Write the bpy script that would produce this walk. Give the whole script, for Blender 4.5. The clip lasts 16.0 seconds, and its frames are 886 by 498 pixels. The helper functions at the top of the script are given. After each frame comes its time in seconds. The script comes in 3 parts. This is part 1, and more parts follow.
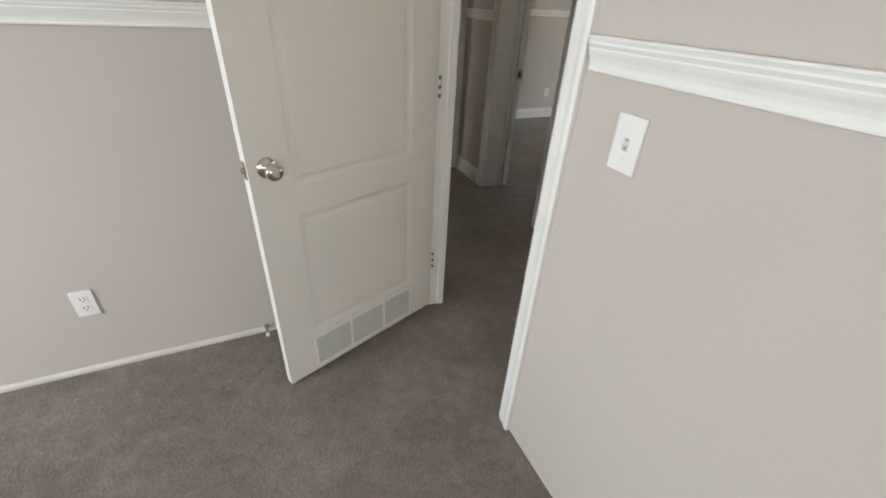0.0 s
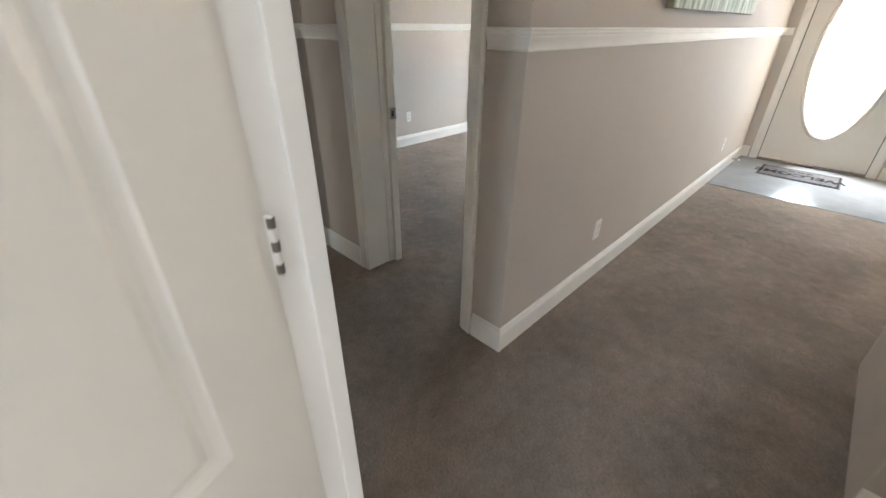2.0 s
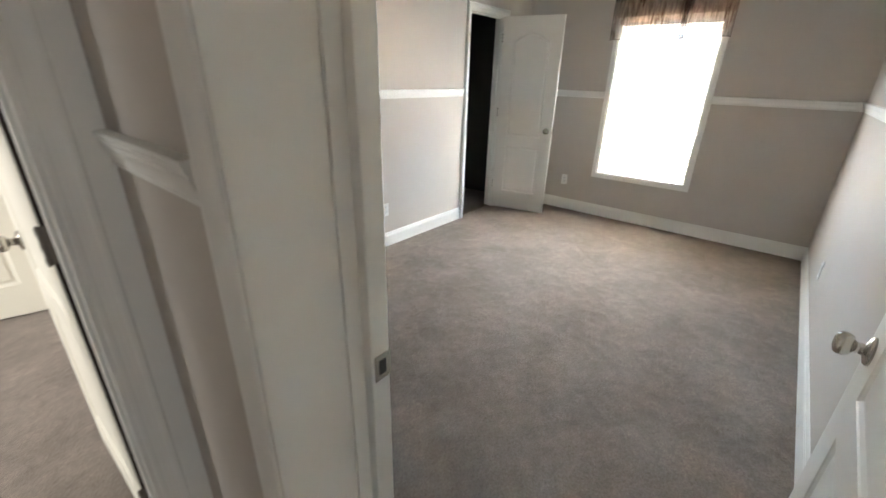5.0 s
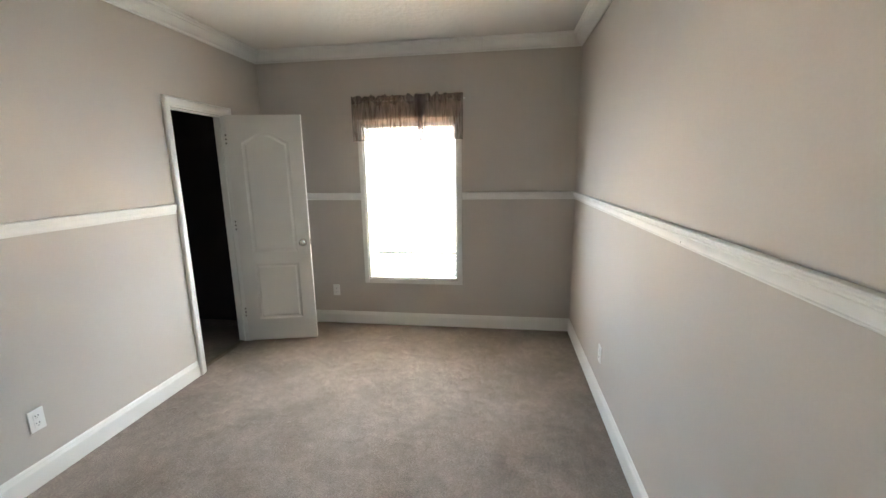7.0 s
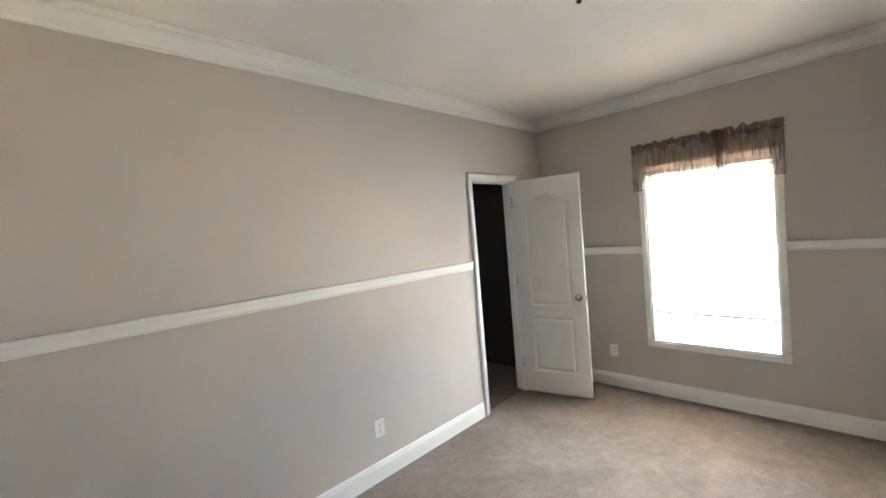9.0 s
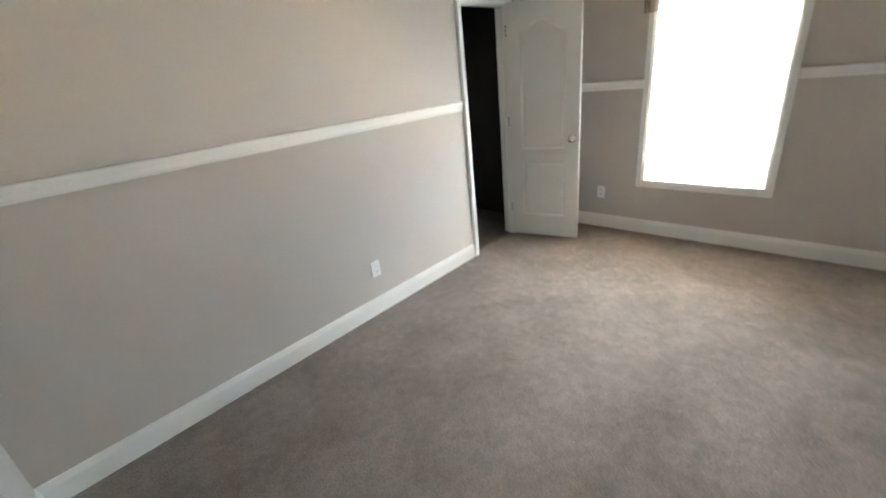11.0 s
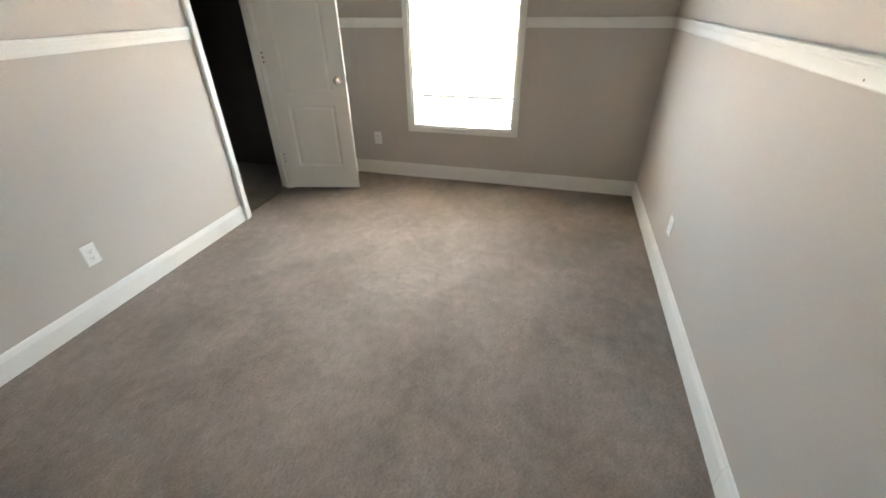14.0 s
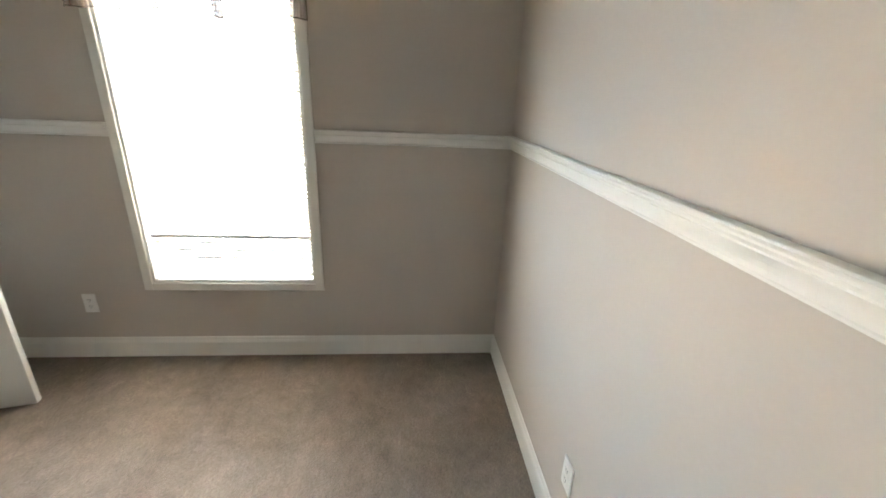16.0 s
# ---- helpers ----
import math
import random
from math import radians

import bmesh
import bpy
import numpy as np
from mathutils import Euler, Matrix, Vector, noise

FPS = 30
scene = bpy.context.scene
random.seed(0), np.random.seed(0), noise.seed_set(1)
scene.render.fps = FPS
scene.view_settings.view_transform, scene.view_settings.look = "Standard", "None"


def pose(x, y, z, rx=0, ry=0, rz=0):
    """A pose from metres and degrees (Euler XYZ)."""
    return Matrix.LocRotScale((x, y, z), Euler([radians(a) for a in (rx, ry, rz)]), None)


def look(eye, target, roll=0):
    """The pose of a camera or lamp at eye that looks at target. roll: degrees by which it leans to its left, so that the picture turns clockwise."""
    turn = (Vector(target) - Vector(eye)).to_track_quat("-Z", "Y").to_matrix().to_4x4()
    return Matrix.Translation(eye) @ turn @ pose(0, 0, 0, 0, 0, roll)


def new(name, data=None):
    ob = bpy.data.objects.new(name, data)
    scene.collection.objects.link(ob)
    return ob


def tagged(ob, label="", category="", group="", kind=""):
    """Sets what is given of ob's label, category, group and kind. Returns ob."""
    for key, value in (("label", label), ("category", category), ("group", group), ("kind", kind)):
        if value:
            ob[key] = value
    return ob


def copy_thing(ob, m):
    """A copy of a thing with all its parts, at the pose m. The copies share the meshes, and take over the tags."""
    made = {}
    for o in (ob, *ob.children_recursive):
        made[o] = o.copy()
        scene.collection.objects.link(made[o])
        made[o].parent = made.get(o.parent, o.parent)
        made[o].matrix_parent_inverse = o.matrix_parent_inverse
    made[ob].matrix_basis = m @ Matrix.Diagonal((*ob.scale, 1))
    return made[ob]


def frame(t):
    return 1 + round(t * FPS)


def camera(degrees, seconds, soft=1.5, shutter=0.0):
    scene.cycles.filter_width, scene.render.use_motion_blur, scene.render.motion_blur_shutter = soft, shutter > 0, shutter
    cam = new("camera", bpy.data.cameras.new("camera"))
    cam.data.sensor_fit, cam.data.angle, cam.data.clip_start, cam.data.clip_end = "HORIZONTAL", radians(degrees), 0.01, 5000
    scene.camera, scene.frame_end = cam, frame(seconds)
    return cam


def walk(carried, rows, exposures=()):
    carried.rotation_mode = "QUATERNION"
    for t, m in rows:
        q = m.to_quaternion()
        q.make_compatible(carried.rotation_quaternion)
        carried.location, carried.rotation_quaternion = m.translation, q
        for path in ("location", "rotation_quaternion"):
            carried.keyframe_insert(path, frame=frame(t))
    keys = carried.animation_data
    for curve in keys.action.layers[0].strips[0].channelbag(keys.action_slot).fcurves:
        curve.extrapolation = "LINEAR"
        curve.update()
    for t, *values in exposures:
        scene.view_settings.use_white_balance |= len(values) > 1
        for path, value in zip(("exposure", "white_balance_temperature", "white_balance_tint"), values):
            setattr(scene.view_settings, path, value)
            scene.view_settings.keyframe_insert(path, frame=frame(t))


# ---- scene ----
cam = camera(94.9, 16.0, shutter=0.3)
PATH = [
    (0, (-0.689, 0.645, 1.393), (0.052, 2.182, 0.349), 3.3),
    (0.5, (-0.588, 0.952, 1.378), (0.03, 2.555, 0.353), 1.4),
    (1, (-0.5, 1.212, 1.383), (0.322, 2.731, 0.374), 2.0),
    (1.5, (-0.38, 1.465, 1.384), (0.778, 2.749, 0.379), 2.9),
    (2, (-0.179, 1.712, 1.359), (1.074, 2.93, 0.386), 0.6),
    (2.5, (-0.004, 1.952, 1.398), (1.29, 3.211, 0.537), -0.3),
    (3, (0.143, 2.157, 1.391), (1.404, 3.428, 0.501), 4.5),
    (3.2, (0.222, 2.223, 1.369), (1.368, 3.59, 0.463), 4.6),
    (5.3, (0.945, 3.056, 1.468), (2.495, 4.104, 0.76), 1.0),
    (5.5, (1.022, 3.067, 1.470), (2.672, 4.002, 0.836), 1.2),
    (6, (1.181, 3.211, 1.519), (3.047, 3.752, 1.044), 2.4),
    (6.5, (1.388, 3.244, 1.553), (3.337, 3.512, 1.192), 1.4),
    (7, (1.648, 3.274, 1.574), (3.589, 3.556, 1.183), -0.9),
    (7.5, (1.653, 3.281, 1.64), (3.633, 3.455, 1.421), -0.9),
    (8, (1.686, 3.332, 1.672), (3.602, 3.899, 1.589), -1.9),
    (8.5, (1.662, 3.385, 1.642), (3.339, 4.475, 1.634), -2.7),
    (8.7, (1.658, 3.358, 1.633), (3.172, 4.665, 1.649), -2.8),
    (10.8, (1.668, 3.409, 1.573), (2.931, 4.815, 0.917), -6.2),
    (11, (1.675, 3.414, 1.548), (2.985, 4.709, 0.769), -6.5),
    (11.5, (1.674, 3.429, 1.472), (3.003, 4.442, 0.374), -7.7),
    (12, (1.687, 3.347, 1.404), (2.928, 4.183, 0.077), -8.4),
    (12.5, (1.701, 3.299, 1.379), (2.928, 4.02, -0.026), -7.0),
    (13, (1.708, 3.346, 1.388), (3.039, 3.971, 0.033), -4.6),
    (13.5, (1.758, 3.317, 1.407), (3.248, 3.886, 0.201), -2.7),
    (14, (1.95, 3.312, 1.474), (3.587, 3.78, 0.426), -0.9),
    (14.5, (2.168, 3.287, 1.495), (3.939, 3.553, 0.605), 1.6),
    (15, (2.501, 3.294, 1.52), (4.349, 3.232, 0.759), 2.3),
    (15.5, (2.905, 3.21, 1.509), (4.761, 3.065, 0.78), 0.4),
    (16, (3.302, 3.155, 1.519), (5.171, 2.988, 0.826), 2.4),
]
EXPOSURE = [(0, -0.32, 6500, 10), (1.0, -0.27, 6450, 10), (1.5, -0.1, 6250, 10), (2.0, 0.42, 6200, 10), (2.5, 0.46, 6050, 10), (3.0, 0.64, 5980, 9), (5.3, 0.68, 6300, 10),
            (6.0, 0.5, 6350, 10), (7.0, 0.38, 6350, 10), (8.5, 0.58, 6250, 10), (11.0, 0.55, 6250, 9), (12.0, 1.02, 6250, 6), (13.2, 1.0, 6250, 6), (14.2, 0.45, 6550, 10), (15.0, 0.48, 6550, 10), (16.0, 0.4, 6500, 9)]
walk(cam, [(t, look(e, g, r)) for t, e, g, r in PATH], EXPOSURE)

# ---- light ----
world = bpy.data.worlds.new("world")
world.use_nodes = True
scene.world = world
wn = world.node_tree.nodes
sky = wn.new("ShaderNodeTexSky")
sky.sky_type, sky.sun_disc = "NISHITA", False
sky.sun_elevation, sky.sun_rotation = radians(56), radians(0)
wn["Background"].inputs[1].default_value = 0.12
world.node_tree.links.new(sky.outputs[0], wn["Background"].inputs[0])
sun = new("sun", bpy.data.lights.new("sun", "SUN"))
sun.data.energy, sun.data.angle, sun.data.color = 3.0, radians(0.5), (1, 0.95, 0.88)
sun.matrix_world = look((0, 0, 9), (-1.0, -6.0, 0))


def area(name, eye, target, w, h, watts, colour):
    ob = new(name, bpy.data.lights.new(name, "AREA"))
    ob.data.shape, ob.data.size, ob.data.size_y = "RECTANGLE", w, h
    ob.data.energy, ob.data.color = watts, colour
    ob.matrix_world = look(eye, target)
    return ob


COOL, WARM, DAY = (0.76, 0.86, 1.0), (1.0, 0.80, 0.56), (0.90, 0.95, 1.0)
area("sky_light_bedroom", (7.3, 3.55, 3.5), (5.4, 4.14, 1.2), 3.2, 1.4, 1380, (1.0, 0.97, 0.92))
area("ground_light_bedroom", (7.6, 4.1, -0.05), (5.5, 4.14, 0.6), 4.6, 1.0, 1850, (1.0, 0.73, 0.43))
area("window_light_bedroom", (5.635, 4.14, 1.23), (3.0, 4.14, 1.23), 0.9, 1.48, 60, (0.58, 0.79, 1.0))
area("window_light_study", (-3.72, 1.1, 1.45), (-0.6, 1.2, 0.0), 1.2, 1.4, 110, (0.86, 0.93, 1.0))
# Added fill lamp for the study door's face; no window is known there.
area("fill_light_study_south", (-1.6, -2.42, 1.35), (-1.2, 2.0, 0.9), 1.3, 1.4, 45, (0.97, 0.96, 0.95))
area("front_door_light", (6.25, 1.895, 1.2), (3.6, 1.75, 0.2), 0.5, 1.5, 25, (0.74, 0.87, 1.0))
# Added fill lamp for the entry; the living room window is only assumed.
area("fill_light_living", (5.86, -0.8, 1.45), (3.2, 0.9, 0.0), 1.3, 1.4, 13, (0.78, 0.89, 1.0))
area("window_light_rear_hall", (-1.52, 5.9, 1.45), (-0.5, 5.4, 0.0), 0.9, 1.1, 78, (1.0, 0.98, 0.94))


# ---- materials ----
def material(name, colour, rough=0.6, metal=0.0, vary=0.0, scale=4.0, grain=0.0, grain_scale=300.0, bump=0.0, bump_scale=200.0,
             detail=3.0, transmission=0.0, spec=0.5):
    m = bpy.data.materials.new(name)
    m.use_nodes = True
    nt = m.node_tree
    n, l = nt.nodes, nt.links
    b = n["Principled BSDF"]
    b.inputs["Roughness"].default_value, b.inputs["Metallic"].default_value = rough, metal
    b.inputs["Transmission Weight"].default_value = transmission
    b.inputs["Specular IOR Level"].default_value = spec
    b.inputs["Base Color"].default_value = (*colour, 1)
    co = n.new("ShaderNodeTexCoord")

    def noisy(sc, det):
        t = n.new("ShaderNodeTexNoise")
        t.inputs["Scale"].default_value, t.inputs["Detail"].default_value = sc, det
        l.new(co.outputs["Object"], t.inputs["Vector"])
        return t.outputs["Fac"]

    def spread(fac, amount):
        r = n.new("ShaderNodeMapRange")
        r.inputs["From Min"].default_value, r.inputs["From Max"].default_value = 0.3, 0.7
        r.inputs["To Min"].default_value, r.inputs["To Max"].default_value = 1 - amount, 1 + amount
        l.new(fac, r.inputs["Value"])
        return r.outputs["Result"]

    if vary or grain:
        f = spread(noisy(scale, detail), vary)
        if grain:
            g = spread(noisy(grain_scale, 2), grain)
            mul = n.new("ShaderNodeMath")
            mul.operation = "MULTIPLY"
            l.new(f, mul.inputs[0]), l.new(g, mul.inputs[1])
            f = mul.outputs[0]
        v = n.new("ShaderNodeVectorMath")
        v.operation = "SCALE"
        v.inputs[0].default_value = colour
        l.new(f, v.inputs["Scale"])
        l.new(v.outputs[0], b.inputs["Base Color"])
    if bump:
        bp = n.new("ShaderNodeBump")
        bp.inputs["Strength"].default_value, bp.inputs["Distance"].default_value = bump, 0.004
        l.new(noisy(bump_scale, 3), bp.inputs["Height"])
        l.new(bp.outputs[0], b.inputs["Normal"])
    return m


WALL = material("taupe_wall_paint", (0.538, 0.491, 0.443), 0.75, vary=0.025, scale=1.3, grain=0.012, grain_scale=90, bump=0.10, bump_scale=220, spec=0.25)
CEIL = material("ceiling_paint", (0.80, 0.77, 0.72), 0.9, vary=0.02, scale=1.5, bump=1.0, bump_scale=26, spec=0.2)
CEIL.node_tree.nodes["Bump"].inputs["Distance"].default_value = 0.006
TRIM = material("white_trim_paint", (0.80, 0.79, 0.75), 0.52, vary=0.02, scale=6, bump=0.04, bump_scale=60)
DOORP = material("white_door_paint", (0.74, 0.72, 0.67), 0.45, vary=0.02, scale=3, bump=0.06, bump_scale=150)
CREAM = material("cream_door_paint", (0.74, 0.71, 0.60), 0.45, vary=0.02, scale=3, bump=0.06, bump_scale=150)
PLATE = material("white_plastic", (0.82, 0.81, 0.78), 0.3)
SLOT = material("dark_slot", (0.02, 0.02, 0.02), 0.5)
NICKEL = material("brushed_nickel", (0.55, 0.52, 0.47), 0.24, 1.0, vary=0.08, scale=40)
HINGE = material("dark_nickel_hinge", (0.16, 0.14, 0.12), 0.45, 0.7)
BRONZE = material("oil_rubbed_bronze", (0.045, 0.022, 0.015), 0.35, 0.6, vary=0.2, scale=20)
GRILLE = material("pale_grey_grille_paint", (0.52, 0.54, 0.51), 0.5, vary=0.04, scale=30)
SHOEP = material("dull_shoe_paint", (0.62, 0.58, 0.53), 0.5, vary=0.06, scale=8, bump=0.05)
# Near-black for the shade in the front door's side gaps.
GAP_DARK = material("dark_gap", (0.05, 0.05, 0.05), 0.6)
VINYL = material("pale_vinyl_floor", (0.24, 0.26, 0.28), 0.18, vary=0.10, scale=5, bump=0.03, bump_scale=40)
MAT = material("grey_mat", (0.085, 0.085, 0.09), 0.95, vary=0.15, scale=30, grain=0.3, grain_scale=400, bump=0.6, bump_scale=400, spec=0.1)
MATDARK = material("black_mat_print", (0.012, 0.012, 0.014), 0.95, spec=0.05)
BLIND = material("white_blind", (0.85, 0.85, 0.83), 0.45)
GROUND = material("dry_ground", (0.30, 0.25, 0.18), 0.9, vary=0.3, scale=0.6, grain=0.2, grain_scale=8)
WOODEDGE = material("wood_threshold", (0.13, 0.09, 0.055), 0.5, vary=0.2, scale=12)
# Dark brown stands in for the closet's deep shade.
CLOSET_SHADE = material("closet_shade_brown", (0.05, 0.042, 0.036), 0.8, vary=0.08, scale=2, bump=0.05)
SIDING = material("pale_siding", (0.6, 0.58, 0.54), 0.7, vary=0.04, scale=2)


def carpet_material():
    m = material("taupe_carpet", (0.205, 0.176, 0.153), 1.0, spec=0.05)
    nt = m.node_tree
    n, l = nt.nodes, nt.links
    b = n["Principled BSDF"]
    b.inputs["Sheen Weight"].default_value = 0.32
    b.inputs["Sheen Roughness"].default_value = 0.4
    b.inputs["Sheen Tint"].default_value = (0.75, 0.66, 0.58, 1)
    co, rows = n.new("ShaderNodeTexCoord"), n.new("ShaderNodeMapping")
    rows.inputs["Scale"].default_value = (1.0, 0.55, 1.0)
    l.new(co.outputs["Object"], rows.inputs[0])

    def noisy(sc, det, dist=0.0):
        t = n.new("ShaderNodeTexNoise")
        t.inputs["Scale"].default_value, t.inputs["Detail"].default_value, t.inputs["Distortion"].default_value = sc, det, dist
        l.new(rows.outputs[0] if sc > 100 else co.outputs["Object"], t.inputs["Vector"])
        return t.outputs["Fac"]

    def ramp(fac, lo, hi, a, c):
        r = n.new("ShaderNodeMapRange")
        r.inputs["From Min"].default_value, r.inputs["From Max"].default_value = lo, hi
        r.inputs["To Min"].default_value, r.inputs["To Max"].default_value = a, c
        l.new(fac, r.inputs["Value"])
        return r.outputs["Result"]

    def times(a, c):
        q = n.new("ShaderNodeMath")
        q.operation = "MULTIPLY"
        l.new(a, q.inputs[0]), l.new(c, q.inputs[1])
        return q.outputs[0]

    patches = ramp(noisy(2.3, 6, 0.3), 0.36, 0.64, 0.84, 1.12)
    scuffs = ramp(noisy(17, 5), 0.34, 0.66, 0.91, 1.08)
    trodden = ramp(noisy(9, 4, 0.3), 0.42, 0.62, 0.12, 1.0)
    pile = noisy(140, 7)
    pile.node.inputs["Roughness"].default_value = 0.7
    fibre = ramp(noisy(420, 2), 0.3, 0.7, 0.78, 1.22)
    tint = n.new("ShaderNodeMapRange")
    tint.inputs["From Min"].default_value, tint.inputs["From Max"].default_value = 0.30, 0.70
    tint.inputs["To Min"].default_value, tint.inputs["To Max"].default_value = 0.66, 1.34
    l.new(pile, tint.inputs["Value"])
    v = n.new("ShaderNodeVectorMath")
    v.operation = "SCALE"
    v.inputs[0].default_value = (0.205, 0.176, 0.153)
    l.new(times(times(patches, scuffs), times(tint.outputs["Result"], fibre)), v.inputs["Scale"])
    l.new(v.outputs[0], b.inputs["Base Color"])
    bp = n.new("ShaderNodeBump")
    bp.inputs["Strength"].default_value, bp.inputs["Distance"].default_value = 0.72, 0.009
    l.new(times(pile, trodden), bp.inputs["Height"])
    l.new(bp.outputs[0], b.inputs["Normal"])
    return m


CARPET = carpet_material()


def glass_material(name, rough):
    m = bpy.data.materials.new(name)
    m.use_nodes = True
    n, l = m.node_tree.nodes, m.node_tree.links
    b = n["Principled BSDF"]
    b.inputs["Base Color"].default_value = (0.95, 0.97, 0.96, 1)
    b.inputs["Roughness"].default_value = rough
    b.inputs["Transmission Weight"].default_value = 1.0
    b.inputs["IOR"].default_value = 1.45
    return m


GLASS = glass_material("clear_glass", 0.0)


def sheer_material(name, colour, clear, thin, bunch=0.0):
    """Thin cloth or slat: clear is the open share of the weave, bunch how far its vertical gathers close it."""
    m = bpy.data.materials.new(name)
    m.use_nodes = True
    n, l = m.node_tree.nodes, m.node_tree.links
    n.remove(n["Principled BSDF"])
    co = n.new("ShaderNodeTexCoord")
    no = n.new("ShaderNodeTexNoise")
    no.inputs["Scale"].default_value, no.inputs["Detail"].default_value = 55, 4
    mp = n.new("ShaderNodeMapping")
    mp.inputs["Scale"].default_value = (1, 1, 0.14)
    l.new(co.outputs["Object"], mp.inputs["Vector"]), l.new(mp.outputs[0], no.inputs["Vector"])

    def spread(lo, hi):
        rg = n.new("ShaderNodeMapRange")
        rg.inputs["From Min"].default_value, rg.inputs["From Max"].default_value = 0.3, 0.7
        rg.inputs["To Min"].default_value, rg.inputs["To Max"].default_value = lo, hi
        l.new(no.outputs["Fac"], rg.inputs["Value"])
        return rg.outputs[0]

    vs = n.new("ShaderNodeVectorMath")
    vs.operation = "SCALE"
    vs.inputs[0].default_value = colour
    l.new(spread(0.55, 1.45), vs.inputs["Scale"])
    di, tl, tr = n.new("ShaderNodeBsdfDiffuse"), n.new("ShaderNodeBsdfTranslucent"), n.new("ShaderNodeBsdfTransparent")
    l.new(vs.outputs[0], di.inputs[0]), l.new(vs.outputs[0], tl.inputs[0])
    a, c = n.new("ShaderNodeMixShader"), n.new("ShaderNodeMixShader")
    a.inputs[0].default_value, c.inputs[0].default_value = thin, clear
    if bunch:
        l.new(spread(clear - bunch, clear + bunch), c.inputs[0])
    l.new(di.outputs[0], a.inputs[1]), l.new(tl.outputs[0], a.inputs[2])
    l.new(a.outputs[0], c.inputs[1]), l.new(tr.outputs[0], c.inputs[2])
    l.new(c.outputs[0], n["Material Output"].inputs[0])
    return m


SHEER = sheer_material("brown_sheer_fabric", (0.24, 0.17, 0.135), 0.42, 0.5, 0.22)
GAUZE = sheer_material("thin_brown_gauze", (0.22, 0.155, 0.125), 0.66, 0.5, 0.25)
SLAT = sheer_material("white_blind_slat", (0.85, 0.85, 0.84), 0.0, 0.45)


def glow(name, colour, strength):
    m = bpy.data.materials.new(name)
    m.use_nodes = True
    b = m.node_tree.nodes["Principled BSDF"]
    b.inputs["Base Color"].default_value = (*colour, 1)
    b.inputs["Emission Color"].default_value, b.inputs["Emission Strength"].default_value = (*colour, 1), strength
    return m


def outdoors_material():
    """Sunlit dry ground below, hazy blue sky above."""
    m = glow("bright_outdoors", (1.0, 1.0, 1.0), 4.5)
    n, l = m.node_tree.nodes, m.node_tree.links
    co, sep, rg, mix = n.new("ShaderNodeTexCoord"), n.new("ShaderNodeSeparateXYZ"), n.new("ShaderNodeMapRange"), n.new("ShaderNodeMix")
    mix.data_type = "RGBA"
    rg.inputs["From Min"].default_value, rg.inputs["From Max"].default_value = 0.8, 1.6
    mix.inputs[6].default_value, mix.inputs[7].default_value = (1.0, 0.80, 0.55, 1), (0.56, 0.79, 1.0, 1)
    l.new(co.outputs["Object"], sep.inputs[0]), l.new(sep.outputs["Z"], rg.inputs["Value"]), l.new(rg.outputs[0], mix.inputs["Factor"])
    l.new(mix.outputs[2], n["Principled BSDF"].inputs["Emission Color"])
    return m


BACKDROP = outdoors_material()
BACKDROP_ENTRY = glow("bright_porch", (0.9, 0.95, 1.0), 2.3)
FROST = material("frosted_bowl_glass", (0.80, 0.77, 0.70), 0.32, vary=0.03, scale=9)


# ---- builders ----
def mesh_object(name, bm, mat, parent=None, smooth=False):
    me = bpy.data.meshes.new(name)
    bmesh.ops.recalc_face_normals(bm, faces=bm.faces)
    bm.to_mesh(me)
    bm.free()
    me.materials.append(mat)
    if smooth:
        me.shade_smooth()
    ob = new(name, me)
    ob.parent = parent
    return ob


def part(name, bm, mat, parent, label="", smooth=False):
    ob = mesh_object(name, bm, mat, parent, smooth)
    return tagged(ob, label)


def holder(name, m, label="", category="", group="", kind=""):
    ob = new(name)
    ob.empty_display_size = 0.1
    ob.matrix_basis = m
    return tagged(ob, label, category, group, kind)


def box(bm, x0, x1, y0, y1, z0, z1, bevel=0.0):
    m = Matrix.Translation(((x0 + x1) / 2, (y0 + y1) / 2, (z0 + z1) / 2)) @ Matrix.Diagonal((abs(x1 - x0), abs(y1 - y0), abs(z1 - z0), 1))
    g = bmesh.ops.create_cube(bm, size=1, matrix=m)
    if bevel:
        es = list({e for v in g["verts"] for e in v.link_edges})
        bmesh.ops.bevel(bm, geom=es, offset=bevel, segments=2, affect="EDGES", profile=0.5)
    return bm


def boxed(*a):
    return box(bmesh.new(), *a)


def lathe(bm, prof, m=Matrix(), seg=28):
    """Turns a profile of (radius, height) about z."""
    rings = []
    for r, z in prof:
        if r < 1e-6:
            rings.append([bm.verts.new(m @ Vector((0, 0, z)))])
        else:
            rings.append([bm.verts.new(m @ Vector((r * math.cos(2 * math.pi * i / seg), r * math.sin(2 * math.pi * i / seg), z))) for i in range(seg)])
    for a, c in zip(rings, rings[1:]):
        for i in range(seg):
            q = [a[i % len(a)], a[(i + 1) % len(a)], c[(i + 1) % len(c)], c[i % len(c)]]
            q = list(dict.fromkeys(q))
            if len(q) > 2:
                bm.faces.new(q)
    return bm


def sweep(bm, prof, a, c, out, ka=0.0, kc=0.0):
    """A trim of profile (depth, height) from a to c on a wall whose outward direction is out; ka, kc mitre the ends (1 outside, -1 inside)."""
    a, c, out = Vector(a), Vector(c), Vector(out)
    d = (c - a).normalized()
    ends = []
    for p, k, s in ((a, ka, -1), (c, kc, 1)):
        ends.append([bm.verts.new(p + out * w + Vector((0, 0, h)) + d * (s * k * w)) for w, h in prof])
    n = len(prof)
